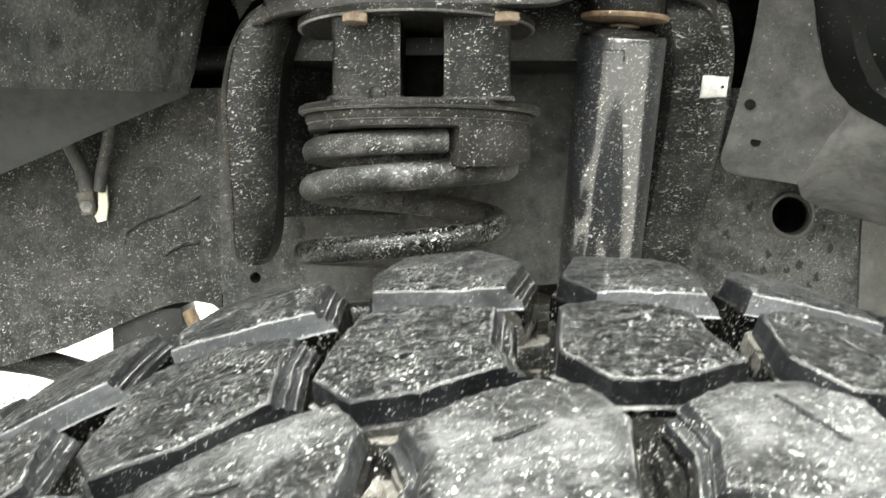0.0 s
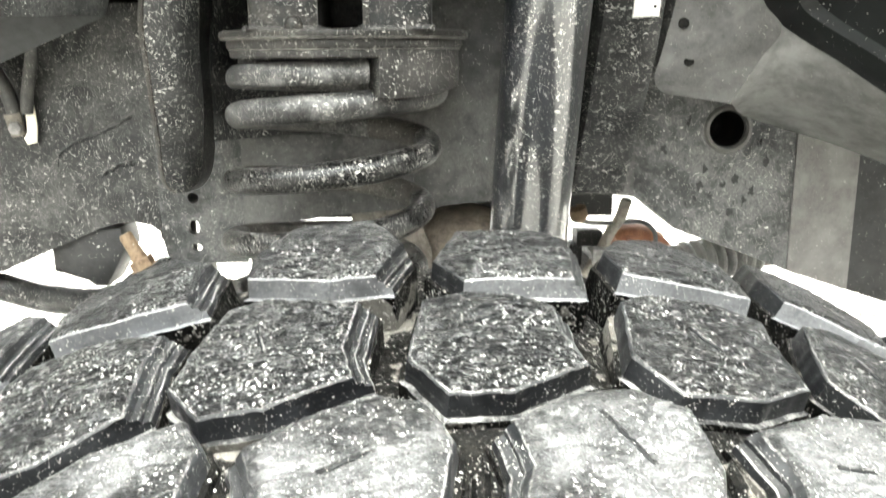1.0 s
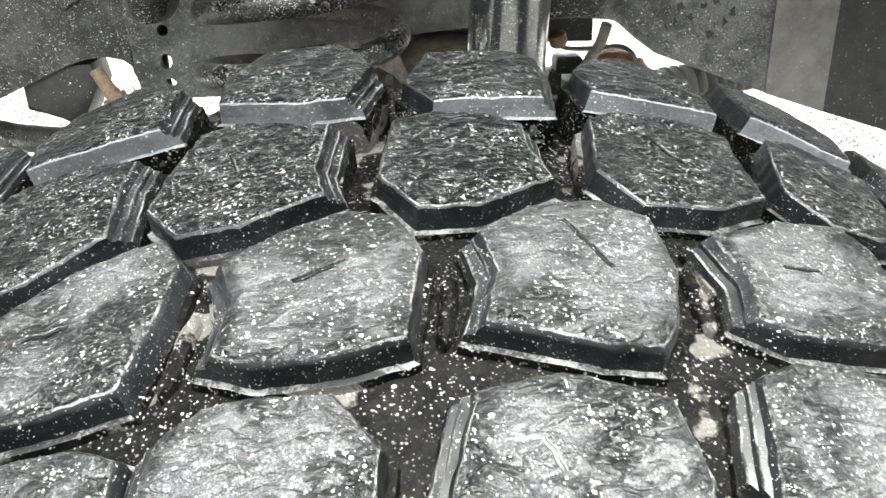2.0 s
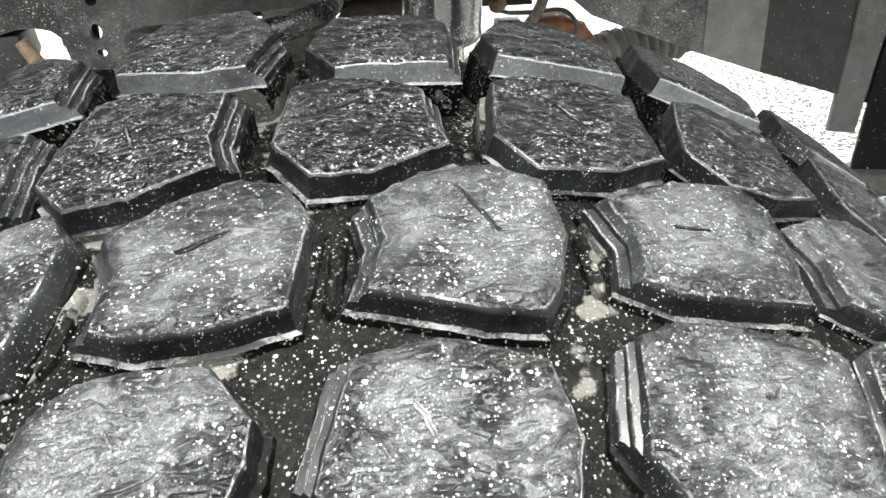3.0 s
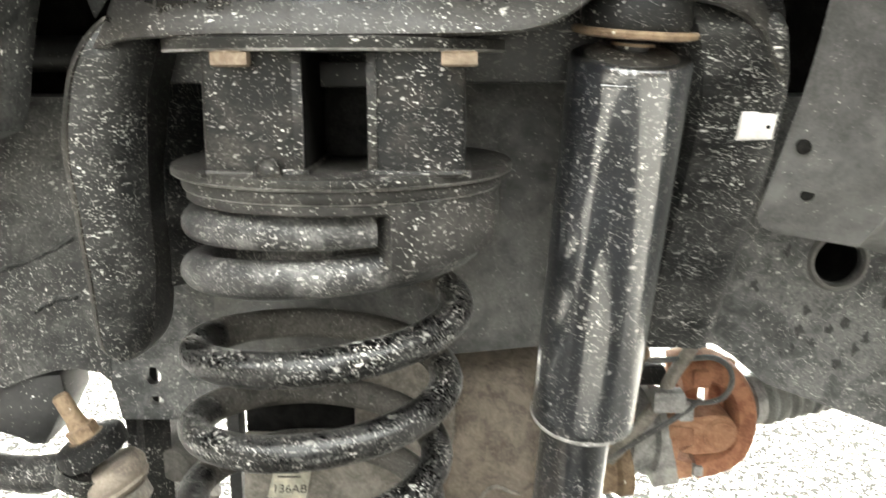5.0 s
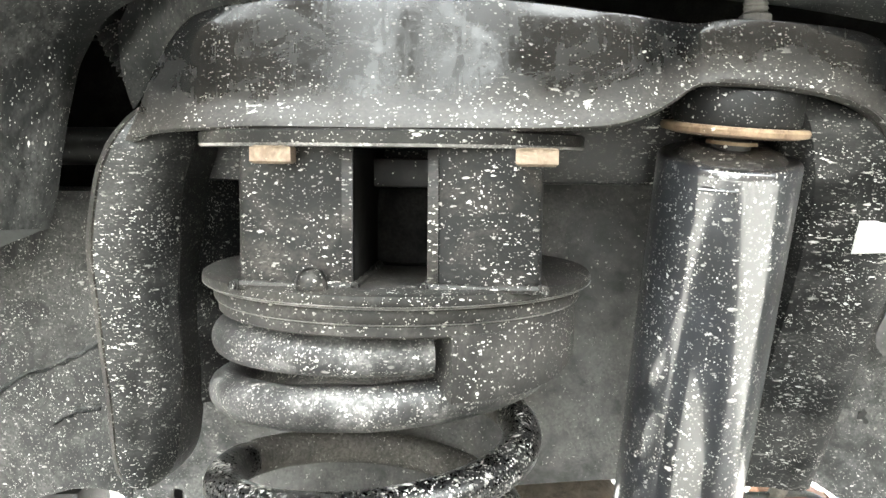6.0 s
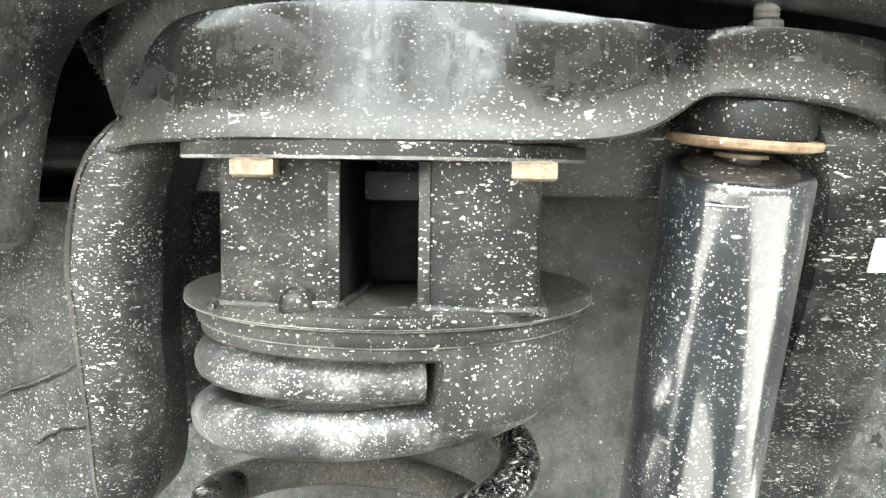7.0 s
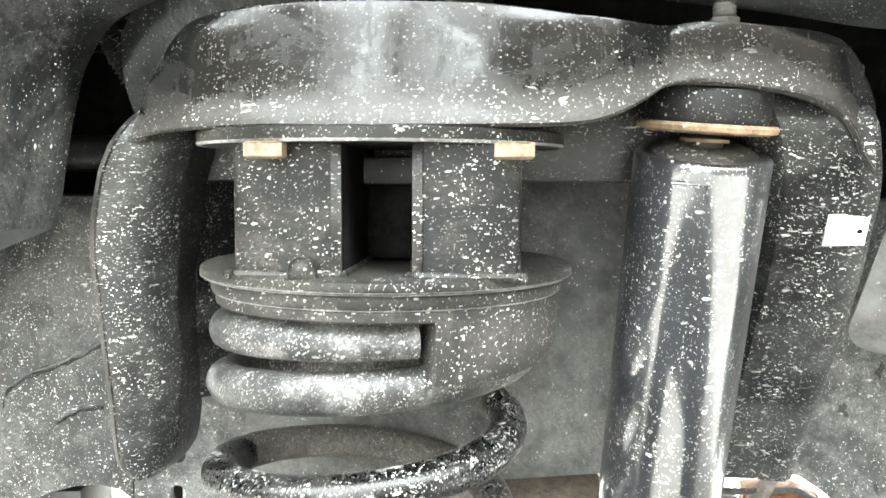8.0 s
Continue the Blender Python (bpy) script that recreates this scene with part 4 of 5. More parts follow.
for z in (1.060, 1.03, 1.0, 0.975, 0.955, 0.935, 0.915, 0.904):
    low = max(0.0, 0.96 - z)
    inner.append([V((-0.128 - 0.3 * low, 0.708, z)), V((-0.122 - 0.3 * low, 0.722, z)), V((-0.104 - 0.2 * low, 0.745, z)), V((-0.080, 0.774, z)), V((-0.040, 0.790, z))])
part("inner_wall", sheet(inner, 0.002, 0.0005), LEG, tower, "dark inner wall beside the spring")
part("rear_web", block((-0.125, 0.705, 1.031), (0.165, 0.785, 1.095), 0.002), LEG, tower, "closing plate behind the spring mount")
part("rear_web", block((-0.150, 0.779, 1.0960), (0.200, 0.784, 1.1000), 0.001), RAIL_DARK, tower)

clip = thing("plastic_clip", (0.215, 0.672, 0.999), "white square plastic clip on the tower edge", "clip")
cbm = slab([(0.2022, 0.6815, 1.0165), (0.2225, 0.6820, 1.0168), (0.2225, 0.6890, 1.0005), (0.2020, 0.6885, 1.0000)], (0, -1, 0), 0.004, 0.0014)
part("cap", cbm, WHITE, clip)
# black dot painted for the shade of the small hole
part("pin_hole", turned((0.2180, 0.6822, 1.0080), (0, -1, 0), [(0, 0.0012), (0.0016, 0.0012)], 10), VOID, clip)

# ---------------------------------------------------------------- frame rail
RAIL_Y = 0.799
rail = thing("frame_rail", (0, RAIL_Y, 0.82), "grey-black steel chassis rail speckled with mud", "chassis rail")


def holed(outline, center, radius, y0, y1, n=72, bm=None, squash=1.0):
    """An upright plate with one round hole; the outline lies all round it."""
    def reach(a):
        d = V((math.cos(a), math.sin(a)))
        best = 1e9
        for (x0, z0), (x1, z1) in zip(outline, outline[1:] + outline[:1]):
            ex, ez = x1 - x0, z1 - z0
            det = d.x * -ez + d.y * ex
            if abs(det) < 1e-12:
                continue
            rx, rz = x0 - center[0], z0 - center[1]
            s = (rx * -ez + rz * ex) / det
            u = (d.x * rz - d.y * rx) / det
            if s > 0 and -1e-6 <= u <= 1 + 1e-6:
                best = min(best, s)
        return best
    angles = [2 * math.pi * i / n for i in range(n)] + [math.atan2(z - center[1], x - center[0]) % (2 * math.pi) for x, z in outline]
    angles = sorted(set(round(a, 5) for a in angles))
    rim = [(center[0] + radius * math.cos(a), center[1] + radius * squash * math.sin(a)) for a in angles]
    edge = [(center[0] + reach(a) * math.cos(a), center[1] + reach(a) * math.sin(a)) for a in angles]
    loops = [[V((x, y1, z)) for x, z in rim], [V((x, y0, z)) for x, z in rim], [V((x, y0, z)) for x, z in edge], [V((x, y1, z)) for x, z in edge], [V((x, y1, z)) for x, z in rim]]
    return rings(loops, bm, caps=False)


bm = slab([(x, RAIL_Y, z) for x, z in [(-1.2, 1.02), (-0.2095, 1.02), (-0.2095, 0.804), (-0.2100, 0.812), (-0.218, 0.8185), (-0.232, 0.8215), (-0.249, 0.8205), (-0.269, 0.815), (-0.295, 0.804),
                                  (-0.36, 0.776), (-0.5, 0.735), (-1.2, 0.62)]], (0, 1, 0), 0.08, 0.0)
part("web", bm, RAIL_DIM, rail, "mud-speckled web towards the bumper")
bm = holed([(-0.2095, 0.829), (-0.13, 0.829), (-0.13, 1.02), (-0.2095, 1.02)], (-0.1775, 0.8440), 0.0052, RAIL_Y, RAIL_Y + 0.08, 40)
holed([(-0.2085, 0.805), (-0.13, 0.805), (-0.13, 0.829), (-0.2085, 0.829)], (-0.1785, 0.8160), 0.0056, RAIL_Y, RAIL_Y + 0.008, 32, bm, 1.25)
holed([(-0.2035, 0.7815), (-0.13, 0.7815), (-0.13, 0.805), (-0.2080, 0.805)], (-0.1770, 0.7965), 0.0052, RAIL_Y, RAIL_Y + 0.006, 32, bm, 0.7)
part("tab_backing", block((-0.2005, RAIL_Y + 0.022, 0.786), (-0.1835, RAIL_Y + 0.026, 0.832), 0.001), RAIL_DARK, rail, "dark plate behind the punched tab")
part("holed_tab", bm, RAIL, rail, "hanging tab with three punched holes")
bm = slab([(x, RAIL_Y, z) for x, z in [(-0.13, 1.07), (0.235, 1.07), (0.235, 0.842), (0.2, 0.845), (0.15, 0.842), (0.10, 0.839), (0.05, 0.834), (-0.05, 0.826), (-0.10, 0.818), (-0.13, 0.800)]], (0, 1, 0), 0.08)
part("web", bm, WEB, rail, "dusty web behind the spring")
bm = holed([(0.235, 1.02), (0.235, 0.842), (0.250, 0.832), (0.275, 0.811), (0.344, 0.785), (0.384, 0.770), (0.384, 1.02)], (0.3198, 0.9040), 0.0170, RAIL_Y, RAIL_Y + 0.08, 64)
part("web", bm, RAIL, rail, "mud-speckled web with a round access hole")
bm = turned((0.3198, RAIL_Y - 0.0035, 0.9040), (0, 1, 0), [(0.010, 0.0172), (0.004, 0.0172), (0.0, 0.0185), (0.0004, 0.0205), (0.0035, 0.0225)], 48, caps=False)
part("hole_rim", bm, PATCH, rail, "pressed rim of the access hole")
# sleeve and floor are coloured black for the shade inside the hole
part("hole_sleeve", turned((0.3198, RAIL_Y + 0.006, 0.9040), (0, 1, 0), [(0.0, 0.0168), (0.066, 0.0168)], 40, caps=False), VOID, rail, "black sleeve that paints the shade inside the access hole")
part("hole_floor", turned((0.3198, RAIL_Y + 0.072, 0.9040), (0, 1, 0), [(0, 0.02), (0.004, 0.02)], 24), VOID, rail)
bm = slab([(x, RAIL_Y - 0.003, z) for x, z in [(0.384, 1.02), (0.384, 0.770), (0.443, 0.750), (0.443, 1.02)]], (0, 1, 0), 0.08)
part("end_plate", bm, PATCH, rail, "paler welded plate")
bm = slab([(x, RAIL_Y - 0.001, z) for x, z in [(0.443, 1.02), (0.443, 0.750), (0.53, 0.722), (0.9, 0.60), (0.9, 1.02)]], (0, 1, 0), 0.08)
# this stretch is coloured dark for the shadow lying on it
part("web", bm, RAIL_DARK, rail, "rear web with its shade painted dark")
for x, z in ((0.262, 0.885), (0.283, 0.912), (0.300, 0.868), (0.352, 0.905), (0.358, 0.874), (0.345, 0.846), (0.306, 0.843), (0.284, 0.835), (0.362, 0.915), (0.296, 0.852), (0.330, 0.858), (0.318, 0.852), (0.338, 0.838), (0.325, 0.828), (0.350, 0.892), (0.292, 0.838)):
    ring_pts = [(x + (0.0022 + 0.0035 * noise.noise(V((math.cos(b) * 1.3 + x * 90, math.sin(b) * 1.3, z * 90)))) * math.cos(b) * 1.2, RAIL_Y - 0.0007,
                 z + (0.0040 + 0.005 * noise.noise(V((math.cos(b) * 1.3, math.sin(b) * 1.3 + z * 90, x * 90)))) * math.sin(b)) for b in (2 * math.pi * k / 18 for k in range(18))]
    bm = slab(ring_pts, (0, 1, 0), 0.002)
    part("wax_blob", bm, RAIL_DARK, rail, "dark blob of cavity wax")

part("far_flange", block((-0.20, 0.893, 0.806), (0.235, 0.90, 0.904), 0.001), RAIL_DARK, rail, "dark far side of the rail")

# a torn line of seam sealer runs across the web
for way in ([(-0.300, 0.874), (-0.296, 0.886), (-0.281, 0.896), (-0.267, 0.900), (-0.253, 0.907), (-0.241, 0.912), (-0.228, 0.920)], [(-0.262, 0.864), (-0.246, 0.873), (-0.229, 0.876)]):
    path = [p + V((0, 0, 0.0012 * noise.noise(p * 160))) for p in spline([(x, RAIL_Y - 0.0004, z) for x, z in way], 60)]
    part("sealer_crack", pipe(path, lambda s: 0.0004 + 0.0018 * abs(noise.noise(V((s * 9, way[0][0], 0)))), 7), LINER_DARK, rail, "dark torn seam sealer")
    path = [p + V((0.001, 0.0006, 0.0030 + 0.001 * noise.noise(p * 120))) for p in path]
    part("sealer_bead", pipe(path, lambda s: 0.0010 + 0.0014 * abs(noise.noise(V((s * 7, way[0][1], 3)))), 7), RAIL, rail, "raised bead of sealer")

# ---------------------------------------------------------------- wheel arch liner
liner = thing("wheel_arch_liner", (0, 0.5, 1.1), "dark plastic wheel arch liner cut out round the tower", "arch liner")
edge = [(-0.210, 0.698, 1.006), (-0.202, 0.694, 1.026), (-0.196, 0.690, 1.046), (-0.190, 0.688, 1.070), (-0.178, 0.682, 1.096), (-0.148, 0.668, 1.119), (-0.085, 0.660, 1.1310),
        (0.027, 0.660, 1.1310), (0.069, 0.660, 1.1280), (0.118, 0.660, 1.1205), (0.166, 0.660, 1.1150), (0.206, 0.660, 1.1080), (0.232, 0.660, 1.108), (0.262, 0.652, 1.118)]
outer = [(-0.75, 0.60, 0.99), (-0.75, 0.56, 1.08), (-0.72, 0.50, 1.18), (-0.62, 0.46, 1.28), (-0.48, 0.42, 1.36), (-0.30, 0.40, 1.42), (-0.12, 0.40, 1.45),
         (0.05, 0.40, 1.46), (0.12, 0.40, 1.45), (0.22, 0.40, 1.44), (0.32, 0.40, 1.42), (0.42, 0.40, 1.38), (0.50, 0.40, 1.34), (0.58, 0.40, 1.30)]
inner_line, outer_line = spline(edge, 90), spline(outer, 90)
rows = []
for s in (0.0, 0.006, 0.014, 0.03, 0.06, 0.12, 0.22, 0.4, 0.65, 1.0):
    bulge = 0.05 * math.sin(math.pi * min(1.0, s * 2))
    rows.append([a.lerp(b, s) + V((0, -bulge + (0.006 if s == 0.0 else 0.0), 0)) for a, b in zip(inner_line, outer_line)])
skin = part("arch_skin", sheet(rows, 0.003, 0.001), FLAP, liner, "black plastic skin with a turned edge")
ob = part("edge_bead", pipe([p + V((0, -0.001, 0.0006)) for p in rows[1]], 0.0019, 8), BOOT, None, "pale scuffed bead along the cut edge")
ob.parent = skin
ob.location = (0, 0, 0)
top_line = spline([(-0.219, 0.700, 1.022), (-0.29, 0.690, 1.024), (-0.363, 0.680, 1.022), (-0.6, 0.64, 1.00), (-0.9, 0.60, 0.96)], 40)
low_line = spline([(-0.211, 0.712, 1.006), (-0.29, 0.715, 0.974), (-0.366, 0.715, 0.942), (-0.6, 0.715, 0.85), (-0.9, 0.715, 0.73)], 40)
rows = [[a.lerp(b, s) for a, b in zip(top_line, low_line)] for s in (0, 0.03, 0.15, 0.4, 0.7, 0.95, 1.0)]
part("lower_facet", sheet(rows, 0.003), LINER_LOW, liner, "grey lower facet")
left_edge = spline([(0.244, 0.658, 1.130), (0.2430, 0.680, 1.060), (0.2385, 0.698, 1.010), (0.2315, 0.711, 0.970), (0.2290, 0.717, 0.955), (0.2335, 0.7200, 0.946), (0.246, 0.7215, 0.942)], 40)
right_edge = spline([(0.268, 0.640, 1.130), (0.276, 0.655, 1.070), (0.288, 0.665, 1.030), (0.313, 0.676, 0.994), (0.306, 0.692, 0.972), (0.298, 0.706, 0.950), (0.291, 0.716, 0.934)], 40)
rows = [[a.lerp(b, s) for a, b in zip(left_edge, right_edge)] for s in (0, 0.02, 0.2, 0.5, 0.8, 0.98, 1.0)]
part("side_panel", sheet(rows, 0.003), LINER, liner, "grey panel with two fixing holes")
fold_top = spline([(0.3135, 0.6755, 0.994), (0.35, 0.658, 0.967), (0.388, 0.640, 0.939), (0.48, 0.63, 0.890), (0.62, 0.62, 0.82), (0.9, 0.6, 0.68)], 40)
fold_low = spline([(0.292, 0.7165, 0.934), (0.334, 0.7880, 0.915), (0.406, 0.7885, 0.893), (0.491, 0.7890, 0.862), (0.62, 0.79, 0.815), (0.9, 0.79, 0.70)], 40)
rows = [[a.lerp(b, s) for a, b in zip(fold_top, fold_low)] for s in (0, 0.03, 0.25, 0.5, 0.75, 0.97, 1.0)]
# brighter copy of the plastic paints in the light from below
part("pale_facet", sheet(rows, 0.003), LINER_LIT, liner, "grey sloping facet above the rail, painted as lit from below")
dark_in = spline([(0.262, 0.648, 1.120), (0.270, 0.645, 1.090), (0.276, 0.652, 1.070), (0.288, 0.662, 1.030), (0.300, 0.670, 1.010), (0.3135, 0.674, 0.996), (0.35, 0.656, 0.969), (0.388, 0.638, 0.941), (0.48, 0.628, 0.892), (0.62, 0.618, 0.822), (0.9, 0.6, 0.685)], 60)
dark_out = spline([(0.58, 0.40, 1.30), (0.60, 0.40, 1.28), (0.63, 0.39, 1.24), (0.66, 0.38, 1.20), (0.70, 0.37, 1.15), (0.74, 0.36, 1.10), (0.78, 0.35, 1.05), (0.82, 0.34, 0.98), (0.88, 0.33, 0.92), (0.95, 0.32, 0.86), (1.1, 0.3, 0.78)], 60)
rows = []
for s in (0.0, 0.012, 0.03, 0.06, 0.1, 0.2, 0.4, 0.7, 1.0):
    sag = 0.012 * math.sin(math.pi * min(1.0, s / 0.06)) if s < 0.06 else 0.02 * math.sin(math.pi * (s - 0.06) / 0.94)
    rows.append([a.lerp(b, s) + V((0, -sag, 0)) for a, b in zip(dark_in, dark_out)])
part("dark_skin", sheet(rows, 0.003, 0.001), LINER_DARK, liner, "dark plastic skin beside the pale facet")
# black plugs drawn for the shade of two fixing holes
for x, y, z in ((0.2440, 0.6935, 0.9955), (0.2525, 0.7035, 0.9670)):
    bm = turned((x, y, z), (0.25, 1, 0.3), [(-0.0012, 0.0038), (-0.0008, 0.0042), (0.012, 0.0042), (0.012, 0.001)], 16)
    part("fixing_hole", bm, VOID, liner, "black plug that stands for a shaded fixing hole")

# the wing flange that shows between the liner and the beam
flange = thing("wing_flange", (-0.06, 0.72, 1.08), "dark painted inner wing flange above the tower", "body panel")
upper = spline([(-0.172, 0.715, 1.112), (-0.150, 0.71, 1.140), (-0.10, 0.705, 1.158), (-0.03, 0.705, 1.165), (0.035, 0.705, 1.166)], 40)
lower = spline([(-0.170, 0.728, 1.068), (-0.148, 0.72, 1.092), (-0.115, 0.715, 1.112), (-0.05, 0.71, 1.120), (0.035, 0.71, 1.121)], 40)
rows = [[a.lerp(b, s) + V((0, -0.006 * math.sin(math.pi * s), 0)) for a, b in zip(upper, lower)] for s in (0, 0.2, 0.4, 0.6, 0.8, 0.96, 1.0)]
part("skin", sheet(rows, 0.002, 0.0006), FLAP, flange)
part("seam", pipe([(-0.0650, 0.702, 1.164), (-0.0655, 0.7015, 1.140), (-0.0672, 0.706, 1.118)], 0.0009, 6), VOID, flange)
part("hose", pipe(spline([(-0.20, 0.76, 1.15), (-0.186, 0.74, 1.125), (-0.176, 0.735, 1.105), (-0.165, 0.74, 1.085)], 60), lambda s: 0.012 + 0.0016 * math.sin(s * 150), 16), BUSH, flange, "black corrugated hose")
cap = thing("round_plug", (0.013, 0.69, 1.14), "dusty round plug under the wing", "plug")
part("disc", turned((0.0135, 0.668, 1.1345), (0, 1, 0.1), [(0, 0.0095), (0.0008, 0.0125), (0.003, 0.0138), (0.012, 0.0138)], 32), PATCH, cap)
body_rail = thing("wing_rail", (-0.3, 0.82, 1.05), "dark rail inside the wing", "body rail")
part("tube", pipe([(-0.9, 0.82, 1.045), (-0.12, 0.83, 1.050)], 0.013, 14), RAIL_DARK, body_rail)

# ---------------------------------------------------------------- unseen body panels added to block light above and behind
body = thing("body_stand_in", (0, 1.2, 1.2), "added dark panels that stand in for the unseen body and block light", "vehicle body", kind="structure")
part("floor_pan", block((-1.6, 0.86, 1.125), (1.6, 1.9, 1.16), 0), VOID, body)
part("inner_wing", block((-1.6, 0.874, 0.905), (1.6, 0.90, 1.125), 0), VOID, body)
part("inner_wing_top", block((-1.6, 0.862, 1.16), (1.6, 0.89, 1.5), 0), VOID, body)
part("wing_skin", slab([(-1.5, 0.385, 1.30), (-0.7, 0.385, 1.36), (-0.3, 0.385, 1.44), (0.2, 0.385, 1.47), (0.6, 0.385, 1.33), (1.1, 0.385, 1.15), (1.5, 0.385, 1.0), (1.5, 0.385, 1.7), (-1.5, 0.385, 1.7)], (0, 1, 0), 0.012), LINER_DARK, body)
part("bonnet", block((-1.6, 0.38, 1.5), (1.6, 1.9, 1.54), 0), LINER_DARK, body)
part("end_wall", block((-1.63, 0.4, 0.72), (-1.6, 1.9, 1.5), 0), LINER_DARK, body)
part("end_wall", block((1.6, 0.4, 0.55), (1.63, 1.9, 1.5), 0), LINER_DARK, body)

# ---------------------------------------------------------------- front axle behind the spring
axle = thing("front_axle", (0.05, 0.87, 0.60), "dusty brown cast front axle housing", "axle")
bm = bmesh.new()
loops = []
for k in range(18):
    a = math.pi * k / 17
    y = 0.870 - 0.075 * math.cos(a)
    s = math.sin(a) ** 0.5 if 0 < k < 17 else 0.05
    loops.append([V((0.078 + (0.068 * s) * math.copysign(abs(math.cos(b)) ** 0.8, math.cos(b)), y, 0.694 + 0.130 * s * math.copysign(abs(math.sin(b)) ** 0.8, math.sin(b))))
                  for b in (2 * math.pi * i / 40 for i in range(40))])
part("housing", rings(loops, bm), BROWN, axle)
part("tube", pipe([(-0.02, 0.66, 0.655), (0.03, 0.85, 0.675), (0.10, 1.3, 0.69), (0.2, 2.0, 0.70)], 0.042, 24), BROWN, axle)
bm = turned((cx, cy, 0.615), (0, 0, 1), [(0, 0.05), (0, 0.092), (0.004, 0.095), (0.008, 0.092), (0.010, 0.06)], 48)
part("spring_seat", bm, BEIGE, axle, "mud-caked lower spring seat")
bm = slab([(-0.110, 0.79, 0.774), (0.02, 0.79, 0.772), (0.02, 0.79, 0.60), (-0.121, 0.79, 0.60)], (0, 1, 0), 0.006, 0.001)
part("tag_plate", bm, BEIGE, axle, "beige mud-caked plate")
# solid black block added where there is only deep shade
part("hollow", block((-0.112, 0.805, 0.750), (-0.030, 0.85, 0.812), 0.002), VOID, axle, "black block that stands for the shade behind the plate")
bm = slab([(-0.030, 0.803, 0.832), (0.000, 0.803, 0.836), (0.030, 0.803, 0.834), (0.046, 0.803, 0.790), (0.042, 0.803, 0.60), (-0.030, 0.803, 0.60)], (0, 1, 0), 0.010, 0.002)
part("bracket", bm, BEIGE, axle, "beige mud-caked bracket")
bm = slab([(0.018, 0.778, 0.735), (0.036, 0.772, 0.742), (0.042, 0.772, 0.700), (0.030, 0.776, 0.655), (0.010, 0.778, 0.66)], (0, 1, 0), 0.012, 0.002)
part("rib", bm, BEIGE, axle)
part("post", block((-0.126, 0.80, 0.60), (-0.117, 0.82, 0.83), 0.001), RAIL_DARK, axle)
tag = part("tag", slab([(-0.086, 0.7855, 0.7580), (-0.0585, 0.7855, 0.7580), (-0.0665, 0.7855, 0.7210), (-0.0955, 0.7855, 0.7215)], (0, -1, 0), 0.0006, 0.0), PAPER, axle, "cream tag printed 136AB")


def lettering(text, place, size, slant, parent):
    curve = bpy.data.curves.new("lettering", "FONT")
    curve.body, curve.size, curve.extrude, curve.align_x, curve.shear = text, size, 0.0001, "CENTER", slant
    tmp = bpy.data.objects.new("tmp", curve)
    me = bpy.data.meshes.new_from_object(tmp)
    bpy.data.objects.remove(tmp)
    me.transform(Matrix.Translation(place) @ pose(0, 0, 0, 90, 0, 0))
    me.materials.append(INK)
    ob = new("lettering", me)
    ob.parent = parent
    return ob


lettering("136AB", (-0.0778, 0.7845, 0.7295), 0.0095, 0.1, tag)
for z, w in ((0.7425, 0.0085), (0.7458, 0.0075)):
    ob = part("print_bar", block((-0.0775 - w, 0.7842, z - 0.0006), (-0.0775 + w, 0.7848, z + 0.0006), 0), INK)
    ob.parent = tag
ob = part("print_ring", turned((-0.0745, 0.7842, 0.7520), (0, 1, 0), [(0, 0.0014), (0, 0.0024), (0.0006, 0.0024), (0.0006, 0.0014), (0, 0.0014)], 16, caps=False), INK)
ob.parent = tag

# ---------------------------------------------------------------- hose clip on the axle
hose = thing("brake_hose_bracket", (0.068, 0.775, 0.66), "beige mud-caked hose bracket with a bent wire", "bracket")
bm = block((0.058, 0.770, 0.650), (0.072, 0.784, 0.700), 0.004)
block((0.050, 0.772, 0.668), (0.060, 0.782, 0.688), 0.003, bm)
block((0.070, 0.772, 0.664), (0.088, 0.782, 0.680), 0.003, bm)
part("clamp", bm, BEIGE, hose)
part("wire", pipe(spline([(0.064, 0.786, 0.690), (0.064, 0.79, 0.712), (0.067, 0.792, 0.724), (0.076, 0.793, 0.730), (0.088, 0.793, 0.726), (0.098, 0.80, 0.72)], 24), 0.0016, 8), BEIGE, hose)

# ---------------------------------------------------------------- anti-roll bar and its drop link
bar = thing("anti_roll_bar", (-0.30, 0.78, 0.75), "black anti-roll bar with a dusty flattened end", "anti-roll bar")
path = spline([(-0.205, 0.755, 0.7660), (-0.232, 0.757, 0.7615), (-0.262, 0.768, 0.752), (-0.300, 0.785, 0.749), (-0.345, 0.81, 0.748), (-0.42, 0.83, 0.758), (-0.60, 0.84, 0.77), (-1.0, 0.85, 0.77)], 70)
part("bar", pipe(path, lambda s: 0.0135 - 0.002 * math.exp(-s * 20), 18, wobble=0.0008), LEG, bar)
part("eye", turned((-0.2085, 0.755, 0.7600), (0.22, 0.05, 1), [(-0.006, 0.008), (-0.006, 0.026), (0.006, 0.026), (0.006, 0.008)], 28), BLACK, bar)
bm = slab([(-0.318, 0.805, 0.812), (-0.250, 0.805, 0.815), (-0.247, 0.805, 0.795), (-0.262, 0.805, 0.768), (-0.268, 0.805, 0.757), (-0.280, 0.805, 0.757), (-0.292, 0.805, 0.770), (-0.318, 0.805, 0.772)], (0, 1, 0), 0.045, 0.004)
part("bush_clamp", bm, RAIL_DARK, bar, "dark clamp under the rail")

link = thing("drop_link", (-0.184, 0.76, 0.50), "muddy drop link with rubber bushes and a rusty stud", "drop link")
L0 = V((-0.2260, 0.7505, 0.8205))
